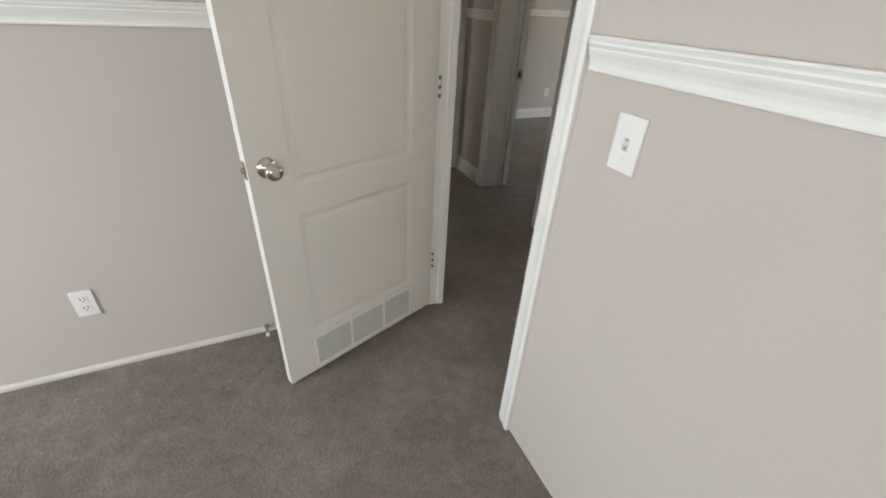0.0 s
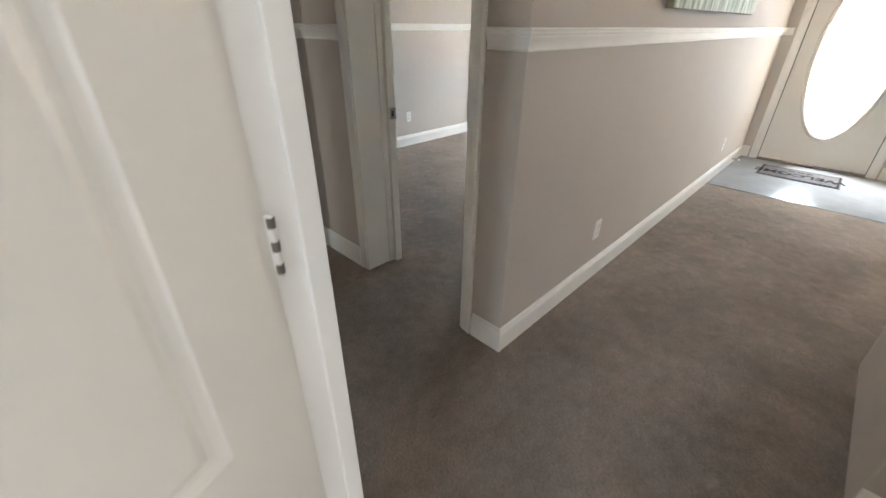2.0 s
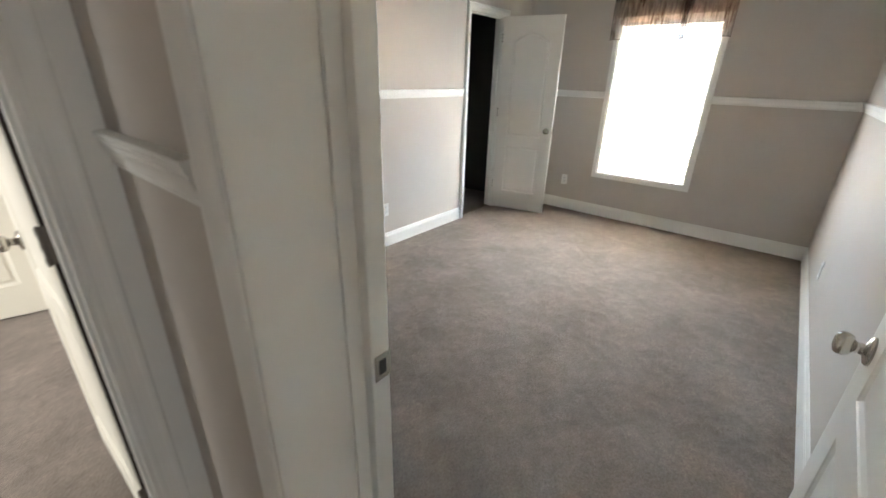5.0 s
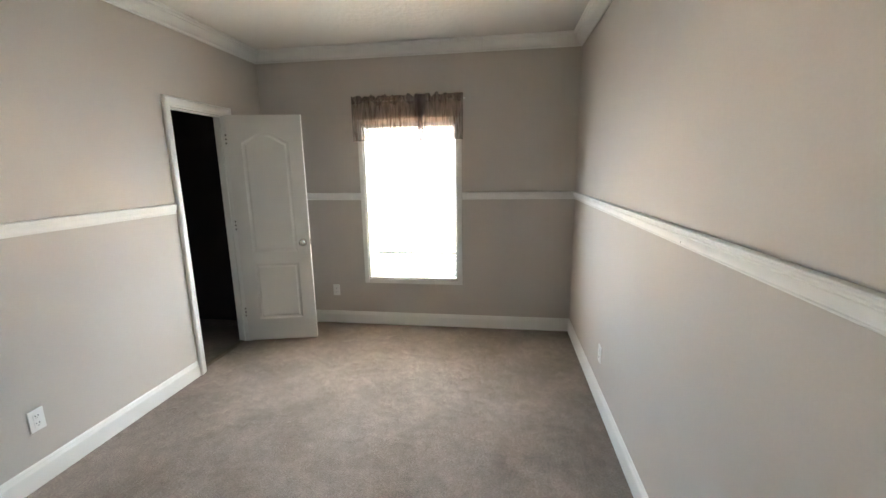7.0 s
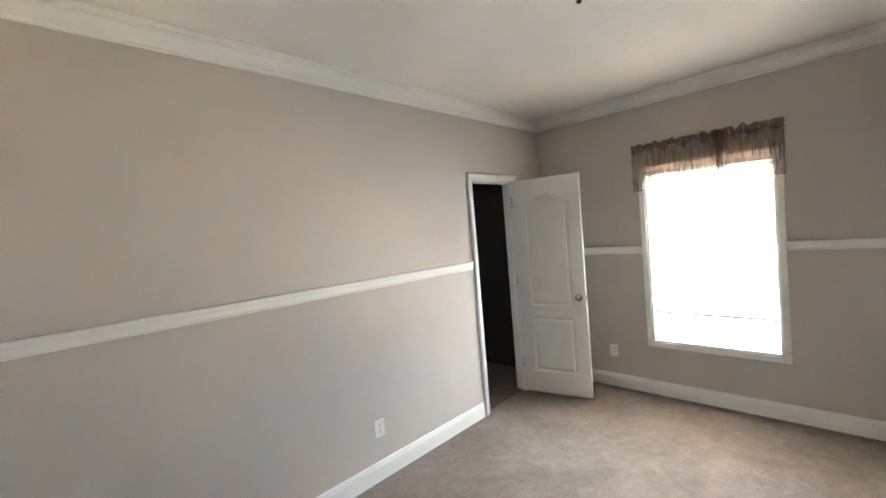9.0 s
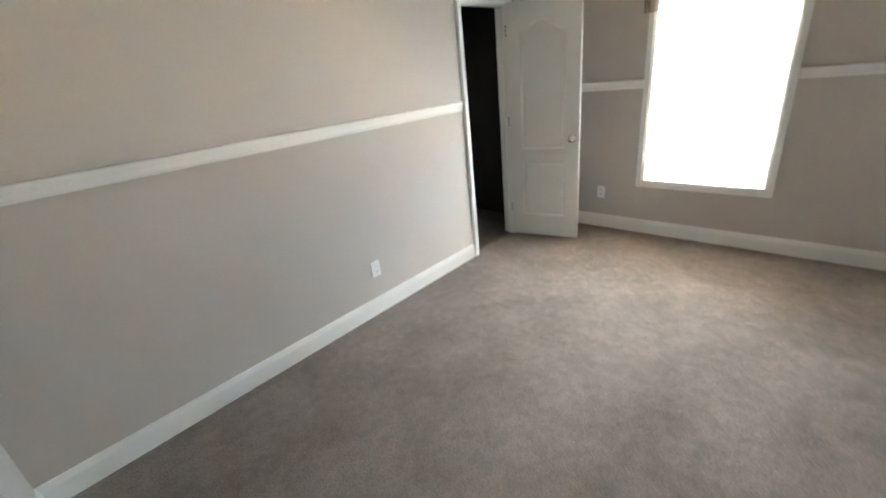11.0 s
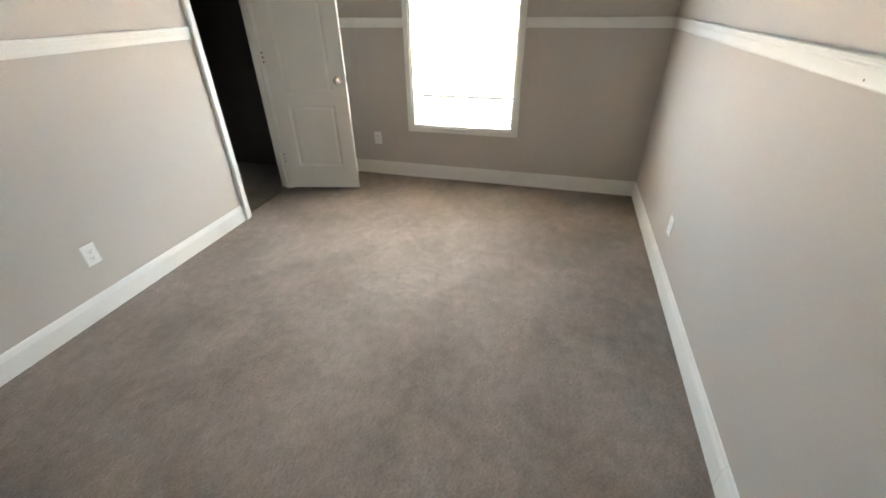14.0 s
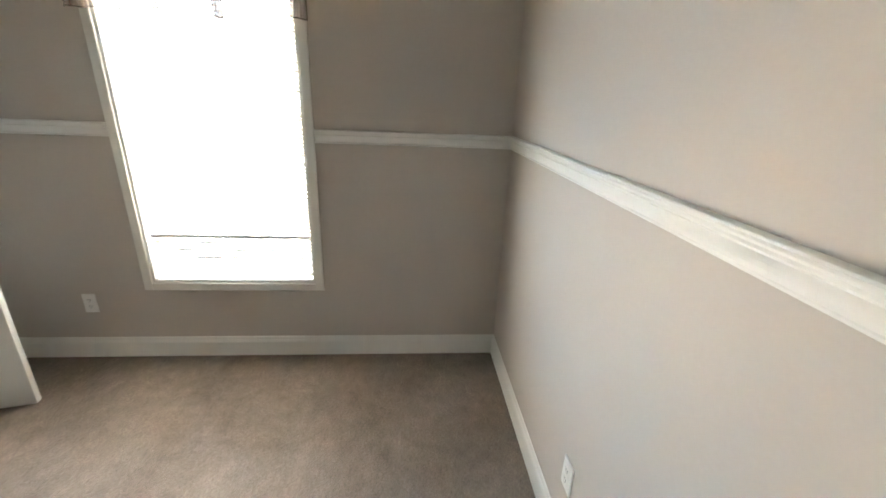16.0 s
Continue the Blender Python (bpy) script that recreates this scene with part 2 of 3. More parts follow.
    for i in range(n):
        bm.faces.new((ends[0][i], ends[0][(i + 1) % n], ends[1][(i + 1) % n], ends[1][i]))
    bm.faces.new(ends[0][::-1])
    bm.faces.new(ends[1])
    return bm


BASE = [(0, 0), (0.014, 0), (0.014, 0.094), (0.011, 0.101), (0.011, 0.106), (0.008, 0.109), (0.008, 0.116), (0.004, 0.126), (0, 0.128)]
RAIL = [(0, 0), (0.006, 0), (0.009, 0.002), (0.0095, 0.006), (0.0075, 0.009), (0.0085, 0.018), (0.012, 0.028), (0.017, 0.037), (0.0195, 0.043), (0.018, 0.046),
        (0.0205, 0.050), (0.0230, 0.054), (0.0225, 0.058), (0.0245, 0.062), (0.0265, 0.065), (0.0245, 0.069), (0.020, 0.070), (0, 0.070)]
CROWN = [(0, 0), (0.011, 0), (0.015, 0.004), (0.015, 0.012), (0.011, 0.015), (0.018, 0.020), (0.034, 0.028), (0.048, 0.042), (0.058, 0.062), (0.060, 0.072), (0.070, 0.074), (0.070, 0.086), (0.078, 0.088), (0.086, 0.094), (0.086, 0.104), (0, 0.104)]
CASE = [(0, 0), (0.007, 0), (0.0085, 0.003), (0.0090, 0.010), (0.0085, 0.015), (0.0100, 0.027), (0.0130, 0.037), (0.0160, 0.043), (0.0165, 0.051), (0.013, 0.058), (0, 0.058)]
SHOE = [(0, 0), (0.012, 0), (0.012, 0.014), (0.008, 0.021), (0, 0.024)]
RAILZ, TOP, HEAD = 1.278, 2.675, 2.05


def trim(name, prof, runs, z, mat, label):
    h = holder(name, pose(0, 0, 0), label, "trim", kind="structure")
    for a, c, out, ka, kc in runs:
        part("length", sweep(bmesh.new(), prof, (*a, z), (*c, z), (*out, 0), ka, kc), mat, h)
    return h


def wall(name, axis, p0, p1, a0, a1, holes=(), z0=0.0, z1=TOP, label="", mat=None):
    """A wall of thickness p0..p1 across axis, running a0..a1, with rectangular holes (a, b, low, high) right through it."""
    As = sorted({a0, a1, *[v for h in holes for v in h[:2]]})
    Zs = sorted({z0, z1, *[v for h in holes for v in h[2:]]})
    bm = bmesh.new()
    verts = {}

    def vert(i, k, p):
        key = (i, k, p)
        if key not in verts:
            verts[key] = bm.verts.new((p, As[i], Zs[k]) if axis == "x" else (As[i], p, Zs[k]))
        return verts[key]

    def solid(i, k):
        if not (0 <= i < len(As) - 1 and 0 <= k < len(Zs) - 1):
            return False
        ca, cz = (As[i] + As[i + 1]) / 2, (Zs[k] + Zs[k + 1]) / 2
        return not any(h[0] < ca < h[1] and h[2] < cz < h[3] for h in holes)

    for i in range(len(As) - 1):
        for k in range(len(Zs) - 1):
            if not solid(i, k):
                continue
            for p in (p0, p1):
                bm.faces.new([vert(i, k, p), vert(i + 1, k, p), vert(i + 1, k + 1, p), vert(i, k + 1, p)])
            for (di, dk), (u, w) in (((-1, 0), ((i, k), (i, k + 1))), ((1, 0), ((i + 1, k), (i + 1, k + 1))), ((0, -1), ((i, k), (i + 1, k))), ((0, 1), ((i, k + 1), (i + 1, k + 1)))):
                if not solid(i + di, k + dk):
                    bm.faces.new([vert(*u, p0), vert(*w, p0), vert(*w, p1), vert(*u, p1)])
    return tagged(mesh_object(name, bm, mat or WALL), label, "wall", kind="structure")


def casing(bm, axis, p, s, a, c, top=HEAD, reveal=0.006, deep=1.0):
    """Door casing on the wall face p, facing s along axis, round the opening a..c: two legs and a mitred head."""
    out = Vector((s, 0, 0)) if axis == "x" else Vector((0, s, 0))
    along = Vector((0, 1, 0)) if axis == "x" else Vector((1, 0, 0))
    w = CASE[-1][1]

    def at(q, d, z):
        return (Vector((p, 0, 0)) if axis == "x" else Vector((0, p, 0))) + along * q + out * (d * deep) + Vector((0, 0, z))

    for q, sg in ((a - reveal, -1), (c + reveal, 1)):
        low = [bm.verts.new(at(q + sg * h, d, 0)) for d, h in CASE]
        high = [bm.verts.new(at(q + sg * h, d, top + reveal + h)) for d, h in CASE]
        for i in range(len(CASE)):
            j = (i + 1) % len(CASE)
            bm.faces.new((low[i], low[j], high[j], high[i]))
        bm.faces.new(low)
        bm.faces.new(high)
    lo = [bm.verts.new(at(a - reveal - h, d, top + reveal + h)) for d, h in CASE]
    hi = [bm.verts.new(at(c + reveal + h, d, top + reveal + h)) for d, h in CASE]
    for i in range(len(CASE)):
        j = (i + 1) % len(CASE)
        bm.faces.new((lo[i], lo[j], hi[j], hi[i]))
    bm.faces.new(lo)
    bm.faces.new(hi)
    return bm


def lining(bm, axis, p0, p1, a, c, stop, top=HEAD, t=0.018):
    """The jamb boards that line an opening, 3 mm proud of the wall, with a stop strip at depth stop."""
    q0, q1 = p0 - 0.003, p1 + 0.003
    for u0, u1 in ((a, a + t), (c - t, c)):
        box(bm, q0, q1, u0, u1, 0, top - t) if axis == "x" else box(bm, u0, u1, q0, q1, 0, top - t)
    box(bm, q0, q1, a, c, top - t, top) if axis == "x" else box(bm, a, c, q0, q1, top - t, top)
    s0, s1 = stop, stop + 0.034
    for u0, u1 in ((a + t, a + t + 0.010), (c - t - 0.010, c - t)):
        box(bm, s0, s1, u0, u1, 0, top - t - 0.01, 0.002) if axis == "x" else box(bm, u0, u1, s0, s1, 0, top - t - 0.01, 0.002)
    box(bm, s0, s1, a + t, c - t, top - t - 0.01, top - t) if axis == "x" else box(bm, a + t, c - t, s0, s1, top - t - 0.01, top - t)
    return bm


def inset(poly, d):
    """A closed counter-clockwise outline moved inwards by d."""
    res, n = [], len(poly)
    for i in range(n):
        p, q, r = (Vector(poly[(i + k) % n]) for k in (-1, 0, 1))
        e, f = (q - p).normalized(), (r - q).normalized()
        ne, nf = Vector((-e.y, e.x)), Vector((-f.y, f.x))
        b = (ne + nf).normalized()
        res.append(tuple(q + b * (d / max(b.dot(ne), 0.3))))
    return res


def panel_outlines(w):
    s = 0.135 if w > 0.7 else 0.115
    low = [(s, 0.205), (w - s, 0.205), (w - s, 0.73), (s, 0.73)]
    up = [(s, 0.835), (w - s, 0.835), (w - s, 1.80)]
    n = 12
    for i in range(1, n):
        u = i / n
        up.append((w - s - (w - 2 * s) * u, 1.80 + 0.085 * math.sin(math.pi * u) ** 1.3))
    up.append((s, 1.80))
    return [low, up]


def leaf_mesh(w, h=2.03, th=0.035, low_panel=True):
    """A moulded two-panel door leaf: x along its width from the hinge, y through it, z up."""
    bm = bmesh.new()
    cuts = ((0.0, 0.0), (0.004, 0.003), (0.014, 0.0075), (0.024, 0.0085), (0.036, 0.003), (0.040, 0.0025))
    rims = []
    for y, s in ((0.0, 1), (th, -1)):
        rim = [bm.verts.new((x, y, z)) for x, z in ((0, 0), (w, 0), (w, h), (0, h))]
        rims.append(rim)
        edges = [bm.edges.new((rim[i], rim[(i + 1) % 4])) for i in range(4)]
        for outline in panel_outlines(w):
            loops = [[bm.verts.new((px, y + s * dep, pz)) for px, pz in inset(outline, d)] for d, dep in cuts]
            n = len(outline)
            edges += [bm.edges.new((loops[0][i], loops[0][(i + 1) % n])) for i in range(n)]
            for a, c in zip(loops, loops[1:]):
                for i in range(n):
                    bm.faces.new((a[i], a[(i + 1) % n], c[(i + 1) % n], c[i]))
            bm.faces.new(loops[-1])
        bmesh.ops.triangle_fill(bm, edges=edges, use_beauty=True, use_dissolve=False)
    for i in range(4):
        j = (i + 1) % 4
        bm.faces.new((rims[0][i], rims[0][j], rims[1][j], rims[1][i]))
    return bm


KNOB = [(0.0, 0.0), (0.033, 0.0), (0.033, 0.004), (0.030, 0.008), (0.020, 0.011), (0.013, 0.014), (0.012, 0.024), (0.014, 0.029), (0.022, 0.033),
        (0.0265, 0.042), (0.0265, 0.052), (0.023, 0.059), (0.012, 0.063), (0.0, 0.0635)]


def door(name, hinge, angle, w, flip, mat, label, knob_z=0.92, hinge_zs=(0.28, 1.09, 1.83), bare=False):
    """A hinged door: hinge is the pin's foot, angle the way in which its leaf points (degrees from +x).
    flip: -1 or 1, the side of the leaf's first face on which its thickness lies."""
    d = holder(name, pose(hinge[0], hinge[1], 0.012, 0, 0, angle), label, "door", kind="structure")
    bm = leaf_mesh(w)
    if flip < 0:
        bmesh.ops.translate(bm, verts=bm.verts, vec=(0, -0.035, 0))
    y0, y1 = (0.0, 0.035) if flip > 0 else (-0.035, 0.0)
    lf = part("leaf", bm, mat, d)
    kb = bmesh.new()
    lathe(kb, KNOB, pose(w - 0.06, y1, knob_z, -90, 0, 0))
    part("door_knob", kb, NICKEL, d, "round satin nickel knob", True)
    kb = bmesh.new()
    lathe(kb, KNOB, pose(w - 0.06, y0, knob_z, 90, 0, 0))
    part("door_knob", kb, NICKEL, d, "round satin nickel knob", True)
    lb = bmesh.new()
    box(lb, w, w + 0.0015, y0 + 0.006, y1 - 0.006, knob_z - 0.028, knob_z + 0.028)
    box(lb, w + 0.0015, w + 0.011, y0 + 0.011, y1 - 0.011, knob_z - 0.008, knob_z + 0.008, 0.002)
    part("latch", lb, NICKEL, d, "nickel latch plate and bolt")
    yp = y0 - 0.006 if flip > 0 else y1 + 0.006
    for z in hinge_zs:
        hb = bmesh.new()
        lathe(hb, [(0, z - 0.046), (0.0042, z - 0.046), (0.0042, z + 0.046), (0, z + 0.046)], pose(-0.004, yp, 0), 10)
        box(hb, -0.0025, 0.0, min(yp, 0.02 * flip), max(yp, 0.02 * flip), z - 0.044, z + 0.044)
        hg = part("hinge", hb, HINGE if bare else mat, d, "bare dark nickel butt hinge" if bare else "painted butt hinge")
        for k in (-0.034, 0.0, 0.034):
            part("knuckle", lathe(bmesh.new(), [(0, z + k - 0.007), (0.0056, z + k - 0.007), (0.0056, z + k + 0.007), (0, z + k + 0.007)], pose(-0.004, yp, 0), 10), HINGE, hg, "bare dark metal knuckle")
    return d


# ---- structure ----
XW, YL, YR, YA = 5.505, 5.612, 2.612, 2.54      # bedroom: window wall, closet wall, partition's two faces
XH, XB = 1.055, 1.285                          # hall face and bedroom face of the thick wall between them
HX = 0.072                                     # hall face of the study wall
XF = 5.75                                      # inner face of the front door's wall
tagged(mesh_object("floor", boxed(-3.7, 5.87, -2.4, 7.3, -0.12, 0.0), CARPET), "taupe cut-pile carpet with footprints and vacuum marks", "carpet", kind="structure")
tagged(mesh_object("ground", boxed(-400, 400, -400, 400, -0.8, -0.6), GROUND), "dry pale ground round the house", "ground", kind="structure")
cl = boxed(-3.7, 5.87, -2.4, 7.3, TOP, TOP + 0.12)
tagged(mesh_object("ceiling", cl, CEIL), "off-white lightly textured ceiling", "ceiling", kind="structure")

A0, A1 = 1.452, 2.217        # study door
C0, C1 = 3.19, 3.95         # side room door
B0, B1 = 2.765, 3.565       # bedroom door
K0, K1 = 4.352, 4.968       # closet door
F0, F1 = 1.40, 2.385        # front door
wall("wall_study_hall", "x", 0.0, HX, -2.3, 4.175, [(A0, A1, 0, HEAD), (C0, C1, 0, HEAD)], label="taupe painted wall with two doorways")
wall("wall_study_north", "y", 2.30, 2.40, -3.6, 0.0, label="taupe painted study wall")
wall("wall_study_west", "x", -3.7, -3.6, -2.4, 7.3, [(0.4, 1.8, 0.6, 2.05)], label="outer wall with a window")
wall("wall_south", "y", -2.4, -2.3, -3.6, 5.87, [(-2.3, -0.9, 0.6, 2.05)], label="taupe wall with an added window, out of view")
wall("wall_front", "x", XF, XF + 0.12, -2.3, YR, [(F0, F1, 0, 2.07), (-1.5, -0.1, 0.6, 2.05)], label="taupe front wall with the entrance")
wall("wall_partition", "y", YA, YR, XB, XF, label="taupe partition between entry and bedroom")
wall("wall_hall_bedroom", "x", XH, XB, YA, 7.2, [(B0, B1, 0, HEAD), (6.44, 6.93, 0, HEAD)], label="thick taupe wall with the bedroom doorway")
wall("wall_bedroom_closet", "y", YL, YL + 0.10, XB, XW, [(K0, K1, 0, HEAD)], label="taupe bedroom wall with the closet doorway")
W0, W1, WZ0, WZ1 = 3.69, 4.59, 0.485, 1.985
wall("wall_bedroom_window", "x", XW, XW + 0.12, YR, 7.3, [(W0, W1, WZ0, WZ1)], label="taupe bedroom wall with a tall window")
# Closet walls carry the shade in their colour; the end lining is added.
wall("wall_closet_back", "y", 7.2, 7.3, 2.1, XW, label="closet back wall, shade painted in dark brown", mat=CLOSET_SHADE)
wall("closet_end_lining", "x", 5.44, 5.50, YL + 0.10, 7.2, label="added closet end lining, shade painted in dark brown", mat=CLOSET_SHADE)
wall("wall_closet_side", "x", 2.1, 2.2, YL + 0.10, 7.2, label="closet side wall, shade painted in dark brown", mat=CLOSET_SHADE)
wall("wall_rear_end", "y", 6.95, 7.05, -3.6, 2.1, label="taupe wall at the end of the rear hall")
wall("wall_rear_left", "y", 4.075, 4.175, -3.6, 0.0, label="taupe wall of the side room")
wall("wall_rear_west", "x", -1.7, -1.6, 4.175, 7.2, [(5.5, 6.5, 0.8, 2.0)], label="taupe wall with a small window")
wall("wall_side_room", "x", -1.7, -1.6, 2.40, 4.075, label="plain wall of the side room")
# Unseen wall, added to keep the rear lamp off the near hall wall.
wall("light_block_rear_side", "x", 0.0, 0.10, 4.175, 4.75, label="added short wall that blocks the rear hall light")
wall("wall_entry_stub", "y", 1.18, 1.30, 1.25, 2.15, label="short taupe wall end beside the entry")
trim("baseboard_entry_stub", BASE, [((1.25, 1.30), (1.25, 1.18), (-1, 0), 0, 0)], 0, TRIM, "white baseboard on the wall end")
OL, OR_ = 0.195, 0.952      # cased opening across the hall
wall("wall_hall_opening", "y", 4.075, 4.175, HX, XH, [(OL, OR_, 0, HEAD)], label="cased opening across the hall")

trim("baseboard_hall", BASE, [((XH, B0 - 0.062), (XH, YA), (-1, 0), 0, 1), ((XH, YA), (XF, YA), (0, -1), 1, -1), ((XH, 4.075 - 0.016), (XH, B1 + 0.064), (-1, 0), 0, 0),
                              ((XF, YA), (XF, F1 + 0.075), (-1, 0), -1, 0), ((HX, C1 + 0.066), (HX, 4.059), (1, 0), 0, 0), ((HX, A1 + 0.066), (HX, C0 - 0.066), (1, 0), 0, 0),
                              ((HX, -2.3), (HX, A0 - 0.066), (1, 0), -1, 0), ((XF, F0 - 0.075), (XF, -2.3), (-1, 0), 0, -1)], 0, TRIM, "white moulded baseboard")
trim("baseboard_bedroom", BASE, [((XB, YL), (K0 - 0.065, YL), (0, -1), -1, 0), ((K1 + 0.065, YL), (XW, YL), (0, -1), 0, -1), ((XW, YL), (XW, YR), (-1, 0), -1, -1),
                                 ((XW, YR), (2.952, YR), (0, 1), -1, 0), ((2.950, YR), (XB, YR), (0, 1), 0, -1), ((XB, YR), (XB, B0 - 0.066), (1, 0), -1, 0), ((XB, B1 + 0.066), (XB, YL), (1, 0), 0, -1)], 0, TRIM, "white moulded bedroom baseboard")
trim("baseboard_rear_hall", BASE, [((XH, 6.37), (XH, 4.175), (-1, 0), 0, 0)], 0, TRIM, "white baseboard in the rear hall")
trim("shoe_study", SHOE, [((-3.6, 2.30), (-0.002, 2.30), (0, -1), -1, 0)], 0, SHOEP, "low painted shoe moulding")
trim("chair_rail_study", RAIL, [((0, A0 - 0.066), (0, -2.3), (-1, 0), 0, -1), ((-3.6, 2.30), (0, 2.30), (0, -1), -1, 0)], RAILZ, TRIM, "white profiled chair rail")
trim("chair_rail_hall", RAIL, [((XH, B0 - 0.064), (XH, YA), (-1, 0), 0, 1), ((XH, YA), (XF, YA), (0, -1), 1, -1), ((XH, 4.059), (XH, B1 + 0.064), (-1, 0), 0, 0),
                               ((XF, YA), (XF, F1 + 0.075), (-1, 0), -1, 0), ((HX, C1 + 0.066), (HX, 4.059), (1, 0), 0, 0), ((HX, -2.3), (HX, A0 - 0.066), (1, 0), -1, 0),
                               ((HX, A1 + 0.066), (HX, C0 - 0.066), (1, 0), 0, 0)], RAILZ, TRIM, "white profiled chair rail in the hall")
trim("chair_rail_bedroom", RAIL, [((XB, YL), (K0 - 0.065, YL), (0, -1), -1, 0), ((K1 + 0.065, YL), (XW, YL), (0, -1), 0, -1), ((XW, YL), (XW, W1 + 0.048), (-1, 0), -1, 0),
                                  ((XW, W0 - 0.048), (XW, YR), (-1, 0), 0, -1), ((XW, YR), (XB, YR), (0, 1), -1, -1), ((XB, YR), (XB, B0 - 0.066), (1, 0), -1, 0),
                                  ((XB, B1 + 0.066), (XB, YL), (1, 0), 0, -1)], RAILZ, TRIM, "white profiled chair rail in the bedroom")
trim("chair_rail_rear_hall", RAIL, [((XH, 6.37), (XH, 4.175), (-1, 0), 0, 0), ((-1.6, 6.95), (XH, 6.95), (0, -1), -1, -1)], RAILZ, TRIM, "white chair rail in the rear hall")
trim("crown_bedroom", CROWN, [((XB, YL), (XW, YL), (0, -1), -1, -1), ((XW, YL), (XW, YR), (-1, 0), -1, -1), ((XW, YR), (XB, YR), (0, 1), -1, -1), ((XB, YR), (XB, YL), (1, 0), -1, -1)],
     TOP - 0.105, TRIM, "white crown moulding")


def doorway(name, axis, p0, p1, a, c, stop, faces, top=HEAD, deep=1.0):
    h = holder(name, pose(0, 0, 0), "white painted door frame with profiled casing", "door frame", kind="structure")
    part("jamb", lining(bmesh.new(), axis, p0, p1, a, c, stop, top), TRIM, h)
    for p, s in faces:
        part("casing", casing(bmesh.new(), axis, p + s * 0.0005, s, a + 0.012, c - 0.012, top - 0.012, deep=deep), TRIM, h)
    return h


doorway("door_frame_study", "x", 0.0, HX, A0, A1, 0.038, ((0.0, -1), (HX, 1)))
doorway("door_frame_side_room", "x", 0.0, HX, C0, C1, 0.038, ((0.0, -1), (HX, 1)))
fb = doorway("door_frame_bedroom", "x", XH, XB, B0, B1, XB - 0.075, ((XH, -1), (XB, 1)))
BJ = B1 - 0.050            # face of the inner door jamb, proud of the wide liner
part("door_jamb", boxed(XB - 0.041, XB + 0.006, BJ, B1 - 0.019, 0, HEAD - 0.029, 0.003), TRIM, fb)
sb = box(bmesh.new(), XB - 0.034, XB + 0.008, BJ - 0.0025, BJ, 0.895, 0.955, 0.0008)
part("strike_plate", sb, NICKEL, fb, "nickel strike plate")
part("strike_hole", boxed(XB - 0.024, XB - 0.006, BJ - 0.0032, BJ - 0.0025, 0.908, 0.942), SLOT, fb)
doorway("door_frame_closet", "y", YL, YL + 0.10, K0, K1, YL + 0.038, ((YL, -1), (YL + 0.10, 1)), deep=1.6)
doorway("door_frame_rear", "x", XH, XB, 6.44, 6.93, XB - 0.075, ((XH, -1),))
ho = holder("door_frame_hall", pose(0, 0, 0), "white cased opening across the hall", "door frame", kind="structure")
part("jamb", lining(bmesh.new(), "y", 4.075, 4.175, OL, OR_, 4.10), TRIM, ho)
part("casing", casing(bmesh.new(), "y", 4.0745, -1, OL + 0.012, OR_ - 0.012, HEAD - 0.012), TRIM, ho)
part("casing_board", box(box(bmesh.new(), 0.098, 0.145, 4.062, 4.0745, 0, HEAD), 1.004, XH - 0.001, 4.062, 4.0745, 0, HEAD), TRIM, ho)
tagged(mesh_object("threshold_closet", boxed(K0 + 0.018, K1 - 0.018, YL + 0.045, YL + 0.085, 0, 0.008), WOODEDGE), "thin wooden closet threshold strip", "threshold", kind="structure")


# ---- doors ----
da = door("door_study", (-0.004, 2.196), 201.4, 0.782, -1, DOORP, "open white two-panel door with a vent grille")
vg = bmesh.new()
VX0, VX1, VZ0, VZ1 = 0.135, 0.665, 0.022, 0.186
for x0, x1, z0, z1 in ((VX0, VX1, VZ0, VZ0 + 0.012), (VX0, VX1, VZ1 - 0.012, VZ1), (VX0, VX0 + 0.012, VZ0 + 0.012, VZ1 - 0.012), (VX1 - 0.012, VX1, VZ0 + 0.012, VZ1 - 0.012),
                       (0.300, 0.312, VZ0 + 0.012, VZ1 - 0.012), (0.478, 0.490, VZ0 + 0.012, VZ1 - 0.012)):
    box(vg, x0, x1, 0.0, 0.007, z0, z1)
vent = part("vent_grille", vg, TRIM, da, "white louvred return-air grille")
# Near-black sheet behind the slats paints the shade between them.
part("vent_shade", boxed(VX0 + 0.01, VX1 - 0.01, 0.0005, 0.0015, VZ0 + 0.01, VZ1 - 0.01), material("grille_shadow_grey", (0.06, 0.06, 0.055), 0.8), vent)
for x0, x1 in ((VX0 + 0.012, 0.300), (0.312, 0.478), (0.490, VX1 - 0.012)):
    for k in range(12):
        z = VZ0 + 0.014 + k * 0.0115
        sl = bmesh.new()
        v = [sl.verts.new(q) for q in ((x0, 0.0015, z + 0.007), (x1, 0.0015, z + 0.007), (x1, 0.006, z), (x0, 0.006, z), (x0, 0.0015, z + 0.0085), (x1, 0.0015, z + 0.0085), (x1, 0.0068, z + 0.0012), (x0, 0.0068, z + 0.0012))]
        for q in ((0, 1, 2, 3), (7, 6, 5, 4), (0, 3, 7, 4), (1, 5, 6, 2), (3, 2, 6, 7), (0, 4, 5, 1)):
            sl.faces.new([v[i] for i in q])
        part("slat", sl, GRILLE, vent)
door("door_bedroom", (XB + 0.004, B0 + 0.022), -3.2, 0.765, -1, DOORP, "open white two-panel bedroom door by the wall")
door("door_closet", (K1 - 0.024, YL - 0.006), 283.0, 0.625, 1, DOORP, "open white two-panel closet door")
dh = door("door_hall", (OR_ - 0.034, 4.186), 90.4, 0.735, -1, CREAM, "open cream two-panel door along the hall wall", bare=True)
